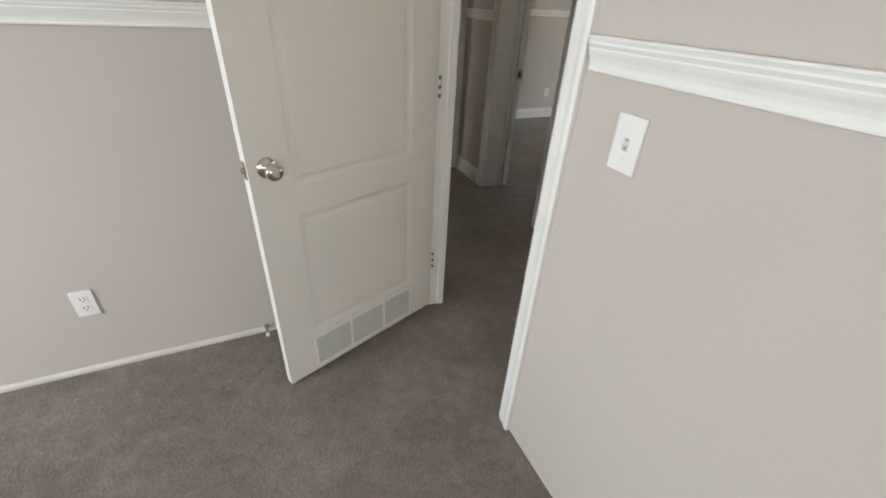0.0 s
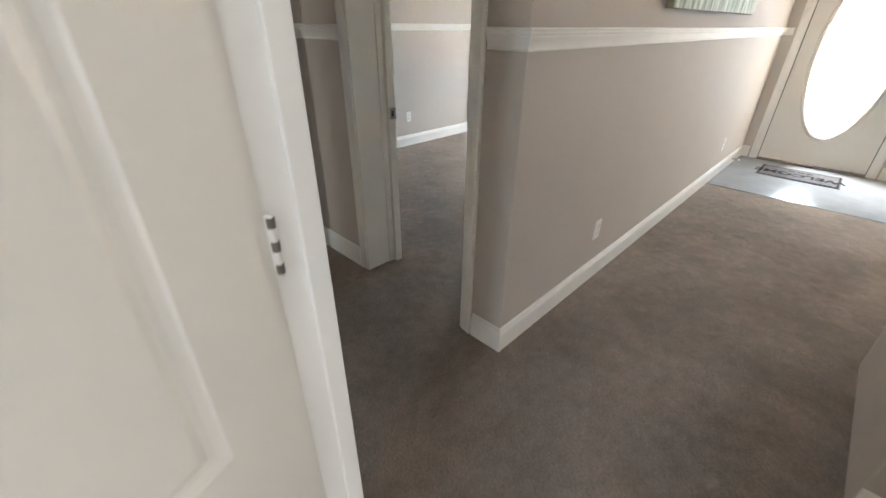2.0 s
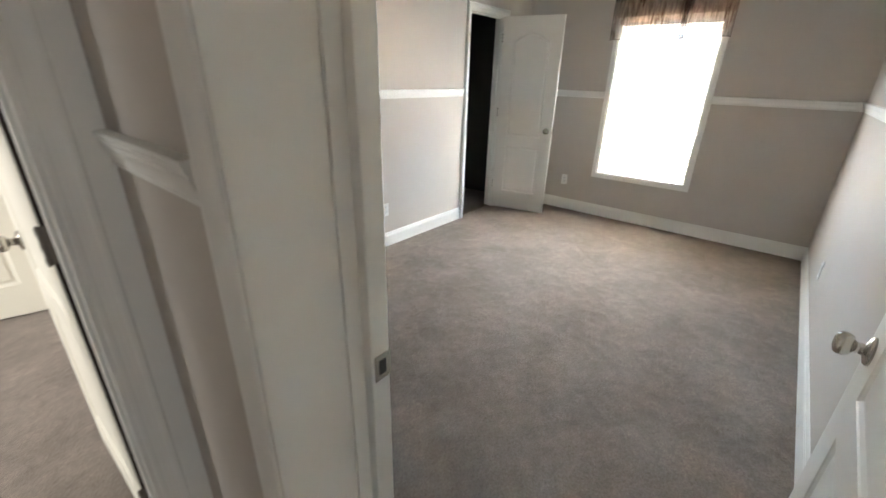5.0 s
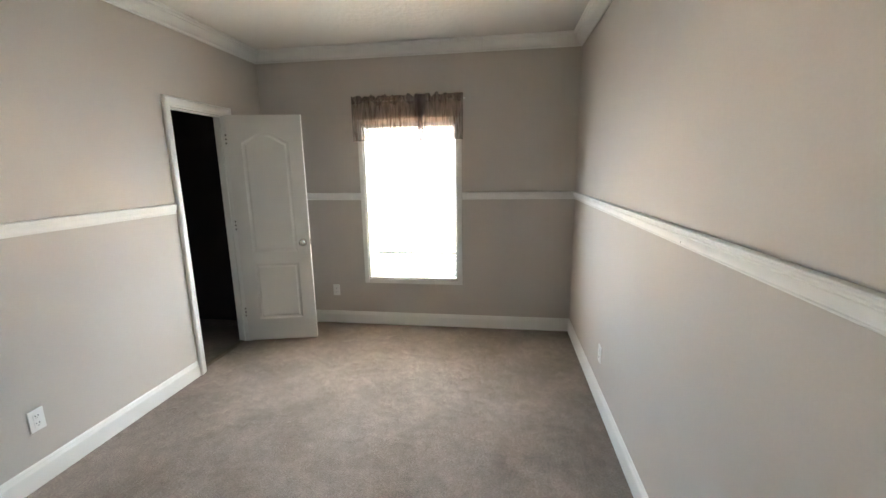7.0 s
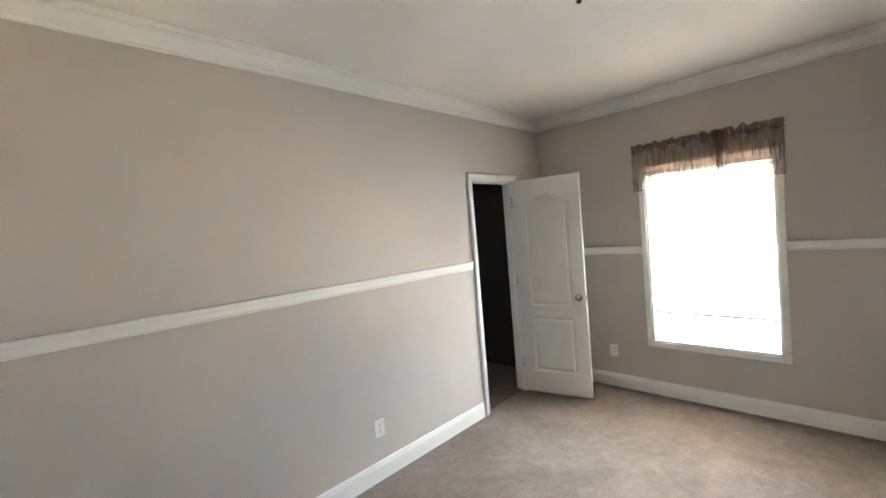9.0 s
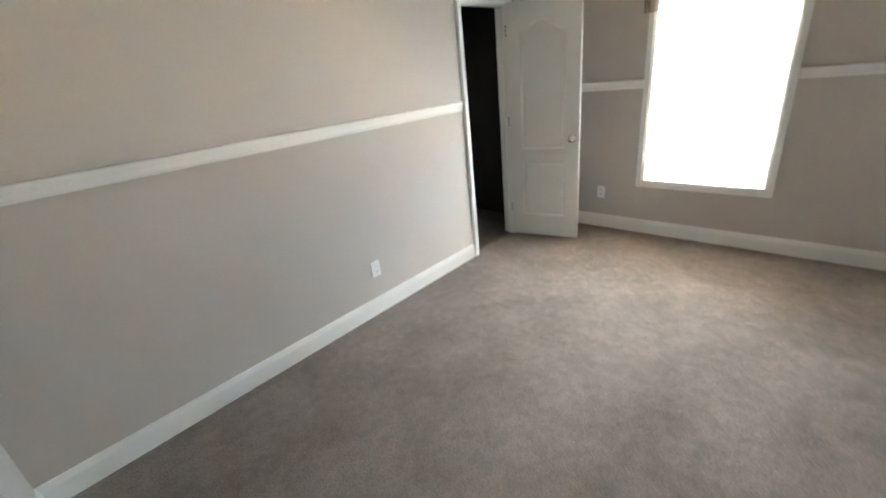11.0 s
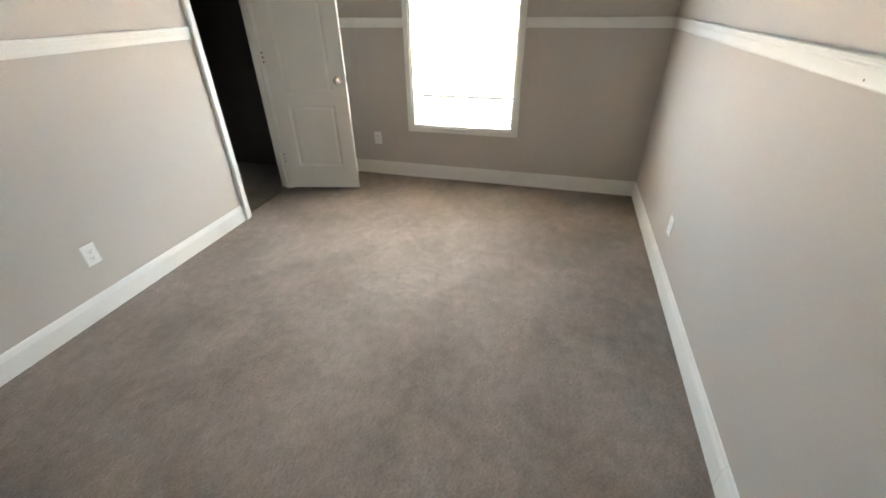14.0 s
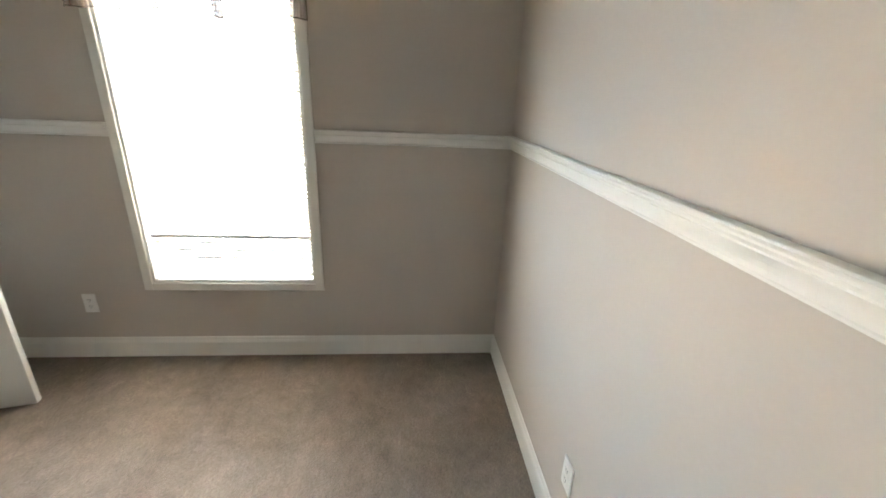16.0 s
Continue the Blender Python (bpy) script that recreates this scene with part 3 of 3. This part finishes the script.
# Dark strip on the hinge edge paints the shaded gap beside the jamb.
part("gap_shade", boxed(-0.0012, 0.0, -0.0345, -0.0005, 0.002, 2.028), material("door_gap_shade", (0.03, 0.022, 0.016), 0.8, vary=0.2, scale=15), dh, "dark strip painting the shade at the hinge gap")
door("door_rear", (XH - 0.03, 6.42), 165.0, 0.585, 1, CREAM, "open cream two-panel door in the rear hall", bare=True)
door("door_side_room", (-0.004, C1 - 0.022), 185.0, 0.715, 1, DOORP, "open white two-panel side room door")


def oval(cx, cz, a, c, n=48):
    return [(cx + a * math.cos(2 * math.pi * i / n), cz + c * math.sin(2 * math.pi * i / n)) for i in range(n)]


def front_door():
    """The entrance: a slab with an oval opening, its moulded ring and a frosted oval pane."""
    w, h, th = F1 - F0 - 0.05, 2.03, 0.045
    d = holder("front_door", pose(XF + 0.03, F1 - 0.025, 0.022, 0, 0, -90), "white front door with a large oval glass", "door", kind="structure")
    cx, cz, a, c = w / 2, 1.13, 0.325, 0.85
    bm = bmesh.new()
    rims, ovs = [], []
    for y in (0.0, th):
        rim = [bm.verts.new((x, y, z)) for x, z in ((0, 0), (w, 0), (w, h), (0, h))]
        ov = [bm.verts.new((x, y, z)) for x, z in oval(cx, cz, a, c)]
        es = [bm.edges.new((r[i], r[(i + 1) % len(r)])) for r in (rim, ov) for i in range(len(r))]
        bmesh.ops.triangle_fill(bm, edges=es, use_beauty=True, use_dissolve=False)
        rims.append(rim), ovs.append(ov)
    for r in (rims, ovs):
        n = len(r[0])
        for i in range(n):
            bm.faces.new((r[0][i], r[0][(i + 1) % n], r[1][(i + 1) % n], r[1][i]))
    part("leaf", bm, DOORP, d)
    for y, s in ((0.0, -1), (th, 1)):
        bm = bmesh.new()
        prof = [(-0.012, 0.0), (-0.012, 0.010), (-0.004, 0.014), (0.012, 0.012), (0.024, 0.007), (0.028, 0.0)]
        rings = [[bm.verts.new((x, y + s * dep, z)) for x, z in oval(cx, cz, a + o, c + o)] for o, dep in prof]
        for k in range(len(rings)):
            p, q = rings[k], rings[(k + 1) % len(rings)]
            for i in range(48):
                bm.faces.new((p[i], p[(i + 1) % 48], q[(i + 1) % 48], q[i]))
        part("oval_frame", bm, DOORP, d, smooth=True)
    bm = bmesh.new()
    p = [[bm.verts.new((x, y, z)) for x, z in oval(cx, cz, a - 0.004, c - 0.004)] for y in (0.018, 0.024)]
    bm.faces.new(p[0]), bm.faces.new(p[1])
    for i in range(48):
        bm.faces.new((p[0][i], p[0][(i + 1) % 48], p[1][(i + 1) % 48], p[1][i]))
    g = part("oval_pane", bm, GLASS, d, "bright oval glass pane")
    g.visible_shadow = False
    kb = bmesh.new()
    lathe(kb, KNOB, pose(w - 0.065, 0, 0.93, 90, 0, 0))
    lathe(kb, [(0, 0), (0.03, 0), (0.03, 0.008), (0.022, 0.014), (0, 0.014)], pose(w - 0.065, 0, 1.09, 90, 0, 0))
    part("door_knob", kb, NICKEL, d, smooth=True)
    return d


front_door()
ff = holder("door_frame_front", pose(0, 0, 0), "white frame and casing round the front door", "door frame", kind="structure")
part("jamb", lining(bmesh.new(), "x", XF, XF + 0.12, F0, F1, XF + 0.078, 2.07), TRIM, ff)
part("casing", casing(bmesh.new(), "x", XF - 0.0005, -1, F0 + 0.006, F1 - 0.006, 2.064), TRIM, ff)
# Dark fillers beside the leaf draw its shaded gaps as lines.
for y0, y1 in ((F0 + 0.0185, F0 + 0.0245), (F1 - 0.0245, F1 - 0.0185)):
    part("gap_filler", boxed(XF + 0.033, XF + 0.07, y0, y1, 0.024, 2.045), GAP_DARK, ff, "dark filler painting the shade in the door gap")
part("sill", boxed(XF - 0.03, XF + 0.12, F0 + 0.02, F1 - 0.02, 0.004, 0.020), HINGE, ff, "dark metal door sill")

# ---- bedroom window ----
win = holder("window_1", pose(XW, (W0 + W1) / 2, WZ0), "tall white window with closed pale blinds", "window", kind="structure")
wh, ww = (WZ1 - WZ0), (W1 - W0) / 2
fr = bmesh.new()
cw = 0.046
for y0, y1, z0, z1 in ((-ww - cw, -ww, -cw, wh + cw), (ww, ww + cw, -cw, wh + cw), (-ww, ww, -cw, 0), (-ww, ww, wh, wh + cw)):
    box(fr, -0.016, -0.0005, y0, y1, z0, z1, 0.004)
part("window_casing", fr, TRIM, win)
fr = bmesh.new()
for y0, y1, z0, z1 in ((-ww, -ww + 0.014, 0.0, wh), (ww - 0.014, ww, 0.0, wh), (-ww + 0.014, ww - 0.014, 0, 0.014), (-ww + 0.014, ww - 0.014, wh - 0.014, wh)):
    box(fr, -0.003, 0.117, y0, y1, z0, z1)
part("window_lining", fr, TRIM, win)
fr = bmesh.new()
for y0, y1, z0, z1 in ((-ww + 0.014, -ww + 0.05, 0.014, wh - 0.014), (ww - 0.05, ww - 0.014, 0.014, wh - 0.014), (-ww + 0.05, ww - 0.05, 0.014, 0.05), (-ww + 0.05, ww - 0.05, wh - 0.05, wh - 0.014)):
    box(fr, 0.075, 0.105, y0, y1, z0, z1, 0.003)
part("window_frame", fr, TRIM, win)
for z0, z1 in ((0.05, wh - 0.05),):
    g = part("pane", boxed(0.088, 0.092, -ww + 0.05, ww - 0.05, z0, z1), GLASS, win)
    g.visible_shadow = False

bl = holder("window_blinds", pose(XW + 0.035, (W0 + W1) / 2, WZ0), "white horizontal slat blinds hanging in the window", "blinds")
part("head_rail", boxed(-0.018, 0.018, -ww + 0.018, ww - 0.018, wh - 0.034, wh - 0.015, 0.002), BLIND, bl)
part("bottom_rail", boxed(-0.014, 0.014, -ww + 0.022, ww - 0.022, 0.258, 0.276, 0.003), BLIND, bl)
sl = bmesh.new()
pts = [(-0.012, -0.004), (-0.004, 0.001), (0.004, 0.001), (0.012, -0.003)]
rows = [[sl.verts.new((x, y, z + dz)) for x, z in pts] for y in (-ww + 0.022, ww - 0.022) for dz in (0.0, 0.0008)]
for i in range(3):
    sl.faces.new((rows[0][i], rows[0][i + 1], rows[2][i + 1], rows[2][i]))
    sl.faces.new((rows[1][i], rows[1][i + 1], rows[3][i + 1], rows[3][i]))
slat = part("slat", sl, SLAT, bl)
LIFT = 0.267               # the bottom rail; slats below it belong to a lower, half-shut section
zs = [0.05 + 0.0225 * k for k in range(62) if 0.05 + 0.0225 * k < wh - 0.042 and abs(0.05 + 0.0225 * k - LIFT) > 0.012]
low_slat = slat.data.copy()
low_slat.materials[0] = BLIND
slat.matrix_basis = pose(0, 0, zs[0], 0, 40, 0)
for k, z in enumerate(zs[1:]):
    s2 = new("slat", low_slat if z < LIFT and k % 2 else slat.data)
    s2.parent = bl
    s2.matrix_basis = pose(0, 0, z, random.uniform(-0.25, 0.25), (-24 if z > LIFT else 60 if k % 2 else 38) + random.uniform(-4, 4), 0)
wand = part("tilt_wand", lathe(bmesh.new(), [(0, 0.66), (0.004, 0.66), (0.0045, 0.70), (0.0032, 0.72), (0.0032, wh - 0.045), (0, wh - 0.045)], pose(-0.026, ww - 0.115, 0), 8), BLIND, bl, "thin clear tilt wand")
part("hook", boxed(-0.028, -0.012, ww - 0.118, ww - 0.112, wh - 0.047, wh - 0.030, 0.001), BLIND, wand)
for y in (-0.28, 0.28):
    part("ladder_cord", lathe(bmesh.new(), [(0, 0.03), (0.0012, 0.03), (0.0012, wh - 0.05), (0, wh - 0.05)], pose(-0.0145, y, 0), 6), BLIND, bl)


def valance():
    """Two gathered sheer panels on a rod, overlapping off centre in a tuft, each with a ruffled header, a doubled rod pocket and a stitched hem."""
    h = holder("window_valance", pose(XW - 0.055, (W0 + W1) / 2, 0), "gathered sheer brown valance over the window", "valance")
    ya, yb = 0.525, -0.515

    def fold(u, v, seed):
        wave = math.sin(u * 88 + 3.0 * math.sin(u * 9 + seed)) + 0.9 * noise.noise((u * 26, v * 1.2, seed)) + 0.5 * noise.noise((u * 60, v * 2.5, seed + 4))
        return (0.005 + 0.012 * v) * wave - 0.010 * v

    def hem(u):
        return 1.823 + 0.007 * math.sin(8 * u + 0.6) + 0.004 * noise.noise((u * 9, 7, 0))

    def cloth(u0, u1, seed, depth, rows, bottom):
        bm = bmesh.new()
        n = int(170 * (u1 - u0)) + 8
        grid = []
        for i in range(n + 1):
            u = u0 + (u1 - u0) * i / n
            top = 2.230 + 0.028 * noise.noise((u * 24, seed, 0)) + 0.014 * noise.noise((u * 75, seed, 3))
            low = bottom(u)
            grid.append([bm.verts.new((fold(u, j / rows, seed) - depth, ya + (yb - ya) * u, top + (low - top) * j / rows)) for j in range(rows + 1)])
        for i in range(n):
            for j in range(rows):
                bm.faces.new((grid[i][j], grid[i + 1][j], grid[i + 1][j + 1], grid[i][j + 1]))
        return bm

    for u0, u1, seed in ((0.0, 0.645, 2.0), (0.60, 1.0, 5.0)):
        cl_ = part("cloth", cloth(u0, u1, seed, 0.0, 20, hem), SHEER, h, smooth=True)
        part("rod_pocket", cloth(u0, u1, seed, 0.004, 6, lambda u: 2.165 + 0.035 * noise.noise((u * 14, 1, seed))), GAUZE, cl_, "doubled cloth over the rod", True)
    for u0, u1, seed, drop in ((0.585, 0.625, 8.0, -0.16), (0.61, 0.655, 9.0, 0.014), (0.635, 0.672, 11.0, 0.004)):
        part("tuft", cloth(u0, u1, seed, 0.010, 20, lambda u: hem(u) - drop), GAUZE, h, "bunched darker fold of cloth", True)
    for k in range(3):
        sb_ = bmesh.new()
        u0, u1 = ((0.0, 0.20), (0.22, 0.44), (0.72, 1.0))[k]
        n = 24
        pts_ = [u0 + (u1 - u0) * i / n for i in range(n + 1)]
        up, dn = ([sb_.verts.new((fold(u, 1, 2.0 if u < 0.6 else 5.0) - 0.003, ya + (yb - ya) * u, hem(u) + dz)) for u in pts_] for dz in (0.006, 0.001))
        for i in range(n):
            sb_.faces.new((up[i], up[i + 1], dn[i + 1], dn[i]))
        part("hem_stitching", sb_, SHEER, h, smooth=True)
    part("rod", lathe(bmesh.new(), [(0, -0.53), (0.007, -0.53), (0.007, 0.53), (0, 0.53)], pose(0.022, 0, 2.185, 90, 0, 0), 12), TRIM, h)
    for y in (-0.5, 0.5):
        part("bracket", boxed(0.018, 0.0545, y - 0.008, y + 0.008, 2.165, 2.205, 0.002), TRIM, h)
    return h


valance()
for nm, x, y, w2 in (("backdrop_bedroom", 9.0, 4.14, 4.0), ("backdrop_entry", 9.2, -1.2, 4.5)):
    bd = tagged(mesh_object(nm, boxed(x, x + 0.05, y - w2, y + w2 * 0.3 + (2.8 if y > 0 else 2.0), -0.6, 5.0), BACKDROP if y > 0 else BACKDROP_ENTRY), "bright hazy outdoors", "backdrop", kind="structure")

# ---- other windows, assumed and out of sight ----
# The study's south window and the living room one are additions for fill lamps.
for nm, ax, p, a, c, z0, z1 in (("window_2", "x", -3.7, 0.4, 1.8, 0.6, 2.05), ("added_window_5", "y", -2.4, -2.3, -0.9, 0.6, 2.05), ("added_window_3", "x", XF, -1.5, -0.1, 0.6, 2.05), ("window_4", "x", -1.7, 5.5, 6.5, 0.8, 2.0)):
    h = holder(nm, pose(0, 0, 0), "plain white window, assumed out of view", "window", kind="structure")
    fr = bmesh.new()
    th = 0.10 if p < 0 else 0.12
    for y0, y1, q0, q1 in ((a, a + 0.05, z0, z1), (c - 0.05, c, z0, z1), (a + 0.05, c - 0.05, z0, z0 + 0.05), (a + 0.05, c - 0.05, z1 - 0.05, z1)):
        (box(fr, p - 0.003, p + th + 0.003, y0, y1, q0, q1) if ax == "x" else box(fr, y0, y1, p - 0.003, p + th + 0.003, q0, q1))
    part("window_frame", fr, TRIM, h)


# ---- plates ----
def outlet(m, label, switch=False):
    """A wall plate lying in the xz plane, facing -y."""
    h = holder("light_switch" if switch else "wall_outlet", m, label, "light switch" if switch else "outlet", "" if switch else "wall outlets")
    part("plate", boxed(-0.036, 0.036, -0.006, 0.0, -0.058, 0.058, 0.0025), PLATE, h)
    if switch:
        # Flat grey patch paints the shade in the slot round the toggle.
        part("toggle_slot", boxed(-0.0055, 0.0055, -0.0066, -0.006, -0.0125, 0.0125), material("switch_shadow", (0.4, 0.38, 0.35), 0.6), h)
        tb = boxed(-0.0042, 0.0042, -0.018, -0.0066, -0.004, 0.006, 0.001)
        bmesh.ops.rotate(tb, verts=tb.verts, cent=(0, -0.0066, 0), matrix=Matrix.Rotation(radians(-28), 3, "X"))
        part("toggle", tb, PLATE, h)
        for z in (-0.03, 0.03):
            part("screw", lathe(bmesh.new(), [(0, 0), (0.0032, 0), (0.0028, 0.0012), (0, 0.0014)], pose(0, -0.006, z, 90, 0, 0), 10), PLATE, h)
        return h
    for z in (-0.02, 0.02):
        f = part("socket", boxed(-0.0165, 0.0165, -0.0085, -0.006, z - 0.0145, z + 0.0145, 0.001), PLATE, h)
        sb = bmesh.new()
        for x in (-0.0065, 0.0065):
            box(sb, x - 0.0013, x + 0.0013, -0.0089, -0.0085, z - 0.001, z + 0.0085)
        lathe(sb, [(0, 0), (0.0026, 0), (0.0026, 0.0004), (0, 0.0004)], pose(0, -0.0085, z - 0.0075, 90, 0, 0), 10)
        part("slots", sb, SLOT, f, "dark contact slots")
    part("screw", lathe(bmesh.new(), [(0, 0), (0.003, 0), (0.0026, 0.001), (0, 0.0012)], pose(0, -0.006, 0, 90, 0, 0), 10), PLATE, h)
    return h


o1 = outlet(pose(-1.40, 2.30, 0.335), "white duplex outlet on the study wall")
for m, lab in ((pose(3.20, YL, 0.345), "white duplex outlet on the closet wall"), (pose(XW, 4.953, 0.352, 0, 0, -90), "white duplex outlet beside the window"),
               (pose(4.285, YR, 0.345, 0, 0, 180), "white duplex outlet on the bedroom partition"), (pose(2.505, YR, 0.343, 0, 0, 180), "white duplex outlet near the bedroom door"),
               (pose(1.93, YA, 0.335), "white duplex outlet below the picture"), (pose(4.62, YA, 0.335), "white duplex outlet near the front door")):
    tagged(copy_thing(o1, m), lab)
outlet(pose(0.0, 1.235, 1.16, 0, 0, -90), "white toggle light switch beside the study door", True)
outlet(pose(HX, 2.66, 1.06, 0, 0, 90) @ Matrix.Scale(1.25, 4), "large white toggle light switch on the hall wall", True)

# ---- ceiling lamp ----
lamp = holder("ceiling_light", pose(3.37, 4.12, TOP) @ Matrix.Scale(0.87, 4), "flush ceiling light with bronze ring and frosted bowl", "ceiling light")
part("ring", lathe(bmesh.new(), [(0.0, 0.0), (0.125, 0.0), (0.135, -0.012), (0.150, -0.020), (0.163, -0.034), (0.165, -0.044), (0.158, -0.052), (0.146, -0.054), (0.140, -0.046), (0.0, -0.040)], seg=48), BRONZE, lamp, "dark bronze ring", True)
part("bowl", lathe(bmesh.new(), [(0.141, -0.047), (0.140, -0.060), (0.130, -0.078), (0.108, -0.100), (0.078, -0.117), (0.044, -0.128), (0.012, -0.132), (0.0, -0.132)], seg=48), FROST, lamp, "frosted white glass bowl", True)
part("finial", lathe(bmesh.new(), [(0.0, -0.131), (0.014, -0.131), (0.016, -0.136), (0.009, -0.141), (0.009, -0.145), (0.014, -0.151), (0.012, -0.160), (0.005, -0.165), (0.0, -0.166)], seg=20), BRONZE, lamp, "dark bronze finial", True)


# ---- entry ----
def vinyl():
    bm = bmesh.new()
    outline = [(XF, 0.3), (XF, YA - 0.014), (4.36, YA - 0.014), (4.36, 0.3)]
    lo = [bm.verts.new((x, y, 0.001)) for x, y in outline]
    hi = [bm.verts.new((x, y, 0.005)) for x, y in outline]
    bm.faces.new(lo), bm.faces.new(hi)
    for i in range(len(outline)):
        j = (i + 1) % len(outline)
        bm.faces.new((lo[i], lo[j], hi[j], hi[i]))
    return tagged(mesh_object("floor_entry", bm, VINYL), "glossy pale vinyl floor inside the entry", "floor", kind="structure")


vinyl()
mat = holder("door_mat", pose(5.29, 1.915, 0.005, 0, 0, 90), "grey door mat printed WELCOME before the front door", "door mat")
part("mat_top", boxed(-0.34, 0.34, -0.215, 0.215, 0, 0.008, 0.003), MAT, mat)
bb = bmesh.new()
for x0, x1, y0, y1 in ((-0.33, 0.33, -0.205, -0.19), (-0.33, 0.33, 0.19, 0.205), (-0.33, -0.315, -0.19, 0.19), (0.315, 0.33, -0.19, 0.19)):
    box(bb, x0, x1, y0, y1, 0.008, 0.0088)
part("border", bb, MATDARK, mat)


def letters(text, size, mat_, parent, name, place):
    cu = bpy.data.curves.new(name, "FONT")
    cu.offset = 0.004
    cu.body, cu.size, cu.extrude, cu.align_x, cu.align_y = text, size, 0.0006, "CENTER", "CENTER"
    tmp = bpy.data.objects.new(name, cu)
    scene.collection.objects.link(tmp)
    me = bpy.data.meshes.new_from_object(tmp.evaluated_get(bpy.context.evaluated_depsgraph_get()))
    bpy.data.objects.remove(tmp)
    me.materials.append(mat_)
    ob = new(name, me)
    ob.parent, ob.matrix_basis = parent, place
    return ob


letters("WELCOME", 0.155, MATDARK, mat, "lettering", pose(0, 0.02, 0.0092))
bb = bmesh.new()
for x0, x1 in ((-0.10, -0.052), (-0.040, 0.020), (0.032, 0.10)):
    box(bb, x0, x1, -0.125, -0.095, 0.008, 0.0088)
part("small_print", bb, MATDARK, mat, "short line of small dark print")


def picture():
    """A stretched canvas with pale green upright strokes."""
    m = material("green_canvas_paint", (0.32, 0.36, 0.27), 0.6)
    n, l = m.node_tree.nodes, m.node_tree.links
    co, mp, no, rp = n.new("ShaderNodeTexCoord"), n.new("ShaderNodeMapping"), n.new("ShaderNodeTexNoise"), n.new("ShaderNodeValToRGB")
    mp.inputs["Scale"].default_value = (14, 1, 2.2)
    no.inputs["Scale"].default_value, no.inputs["Detail"].default_value = 1.6, 6
    l.new(co.outputs["Object"], mp.inputs[0]), l.new(mp.outputs[0], no.inputs["Vector"]), l.new(no.outputs["Fac"], rp.inputs[0])
    e = rp.color_ramp.elements
    e[0].position, e[0].color = 0.34, (0.10, 0.135, 0.055, 1)
    e[1].position, e[1].color = 0.70, (0.55, 0.55, 0.40, 1)
    k = e.new(0.5)
    k.color = (0.27, 0.31, 0.18, 1)
    l.new(rp.outputs[0], n["Principled BSDF"].inputs["Base Color"])
    h = holder("canvas_picture", pose(3.0, YA, 1.43), "pale green abstract canvas picture on the wall", "picture")
    part("canvas", boxed(-0.828, 0.828, -0.042, -0.036, 0.002, 0.798, 0.002), m, h)
    part("canvas_edge", boxed(-0.83, 0.83, -0.036, -0.004, 0, 0.8, 0.002), material("olive_canvas_edge", (0.17, 0.155, 0.09), 0.7, vary=0.25, scale=25), h, "olive wrapped canvas edge")
    part("stretcher", boxed(-0.80, 0.80, -0.0039, 0.0, 0.03, 0.77), WOODEDGE, h)
    return h


picture()


def door_stop(p, turn):
    h = holder("door_stop", pose(*p, 0, 0, turn), "small spring door stop on the baseboard", "door stop")
    bm = bmesh.new()
    lathe(bm, [(0, 0), (0.012, 0), (0.012, 0.005), (0.006, 0.007)] + [(0.0065 - 0.0015 * (k % 2), 0.008 + 0.003 * k) for k in range(16)] + [(0.004, 0.058), (0, 0.058)], pose(0, 0, 0, 90, 0, 0), 14)
    part("spring", bm, NICKEL, h, smooth=True)
    part("tip", lathe(bmesh.new(), [(0, 0.057), (0.008, 0.057), (0.009, 0.066), (0.006, 0.071), (0, 0.072)], pose(0, 0, 0, 90, 0, 0), 14), PLATE, h, smooth=True)


door_stop((-0.80, 2.288, 0.035), 0)
door_stop((5.30, YA - 0.014, 0.055), 0)


# ---- small marks ----
def lint(x, y, r):
    bm = bmesh.new()
    bmesh.ops.create_icosphere(bm, subdivisions=2, radius=r)
    for v in bm.verts:
        v.co *= 0.7 + 0.6 * noise.noise(v.co * 90 + Vector((x, y, 0)))
        v.co.z = max(0.0, v.co.z * 0.5 + r * 0.35)
    ob = mesh_object("carpet_lint", bm, TRIM, smooth=True)
    ob.location = (x, y, 0.0005)
    tagged(ob, "tiny pale scrap of lint on the carpet", "lint", "lint scraps")


for x, y, r in ((0.516, 3.654, 0.010), (0.559, 4.014, 0.008), (0.20, 3.63, 0.006)):
    lint(x, y, r)
SEAM = [(-0.022, 0.0), (-0.012, 0.003), (0.0, 0.0045), (0.012, 0.003), (0.022, 0.0)]
tagged(mesh_object("carpet_seam", sweep(bmesh.new(), SEAM, (OL + 0.02, 4.035, 0.0005), (OR_ - 0.02, 4.055, 0.0005), (0, -1, 0)), CARPET), "raised carpet seam across the hall opening", "carpet seam", kind="structure")
CREASE = [(-0.008, 0.0), (-0.003, 0.0022), (0.003, 0.0022), (0.008, 0.0)]
tagged(mesh_object("carpet_crease", sweep(bmesh.new(), CREASE, (1.957, YA - 0.02, 0.0005), (1.952, 2.255, 0.0005), (1, 0, 0)), CARPET), "short raised crease in the hall carpet", "carpet crease", kind="structure")
part("nail_head", lathe(bmesh.new(), [(0, 0), (0.003, 0), (0.0022, 0.0008), (0, 0.001)], pose(3.21, YR + 0.0152, RAILZ + 0.018, -90, 0, 0), 10), HINGE, bpy.data.objects["chair_rail_bedroom"], "small dark nail head")
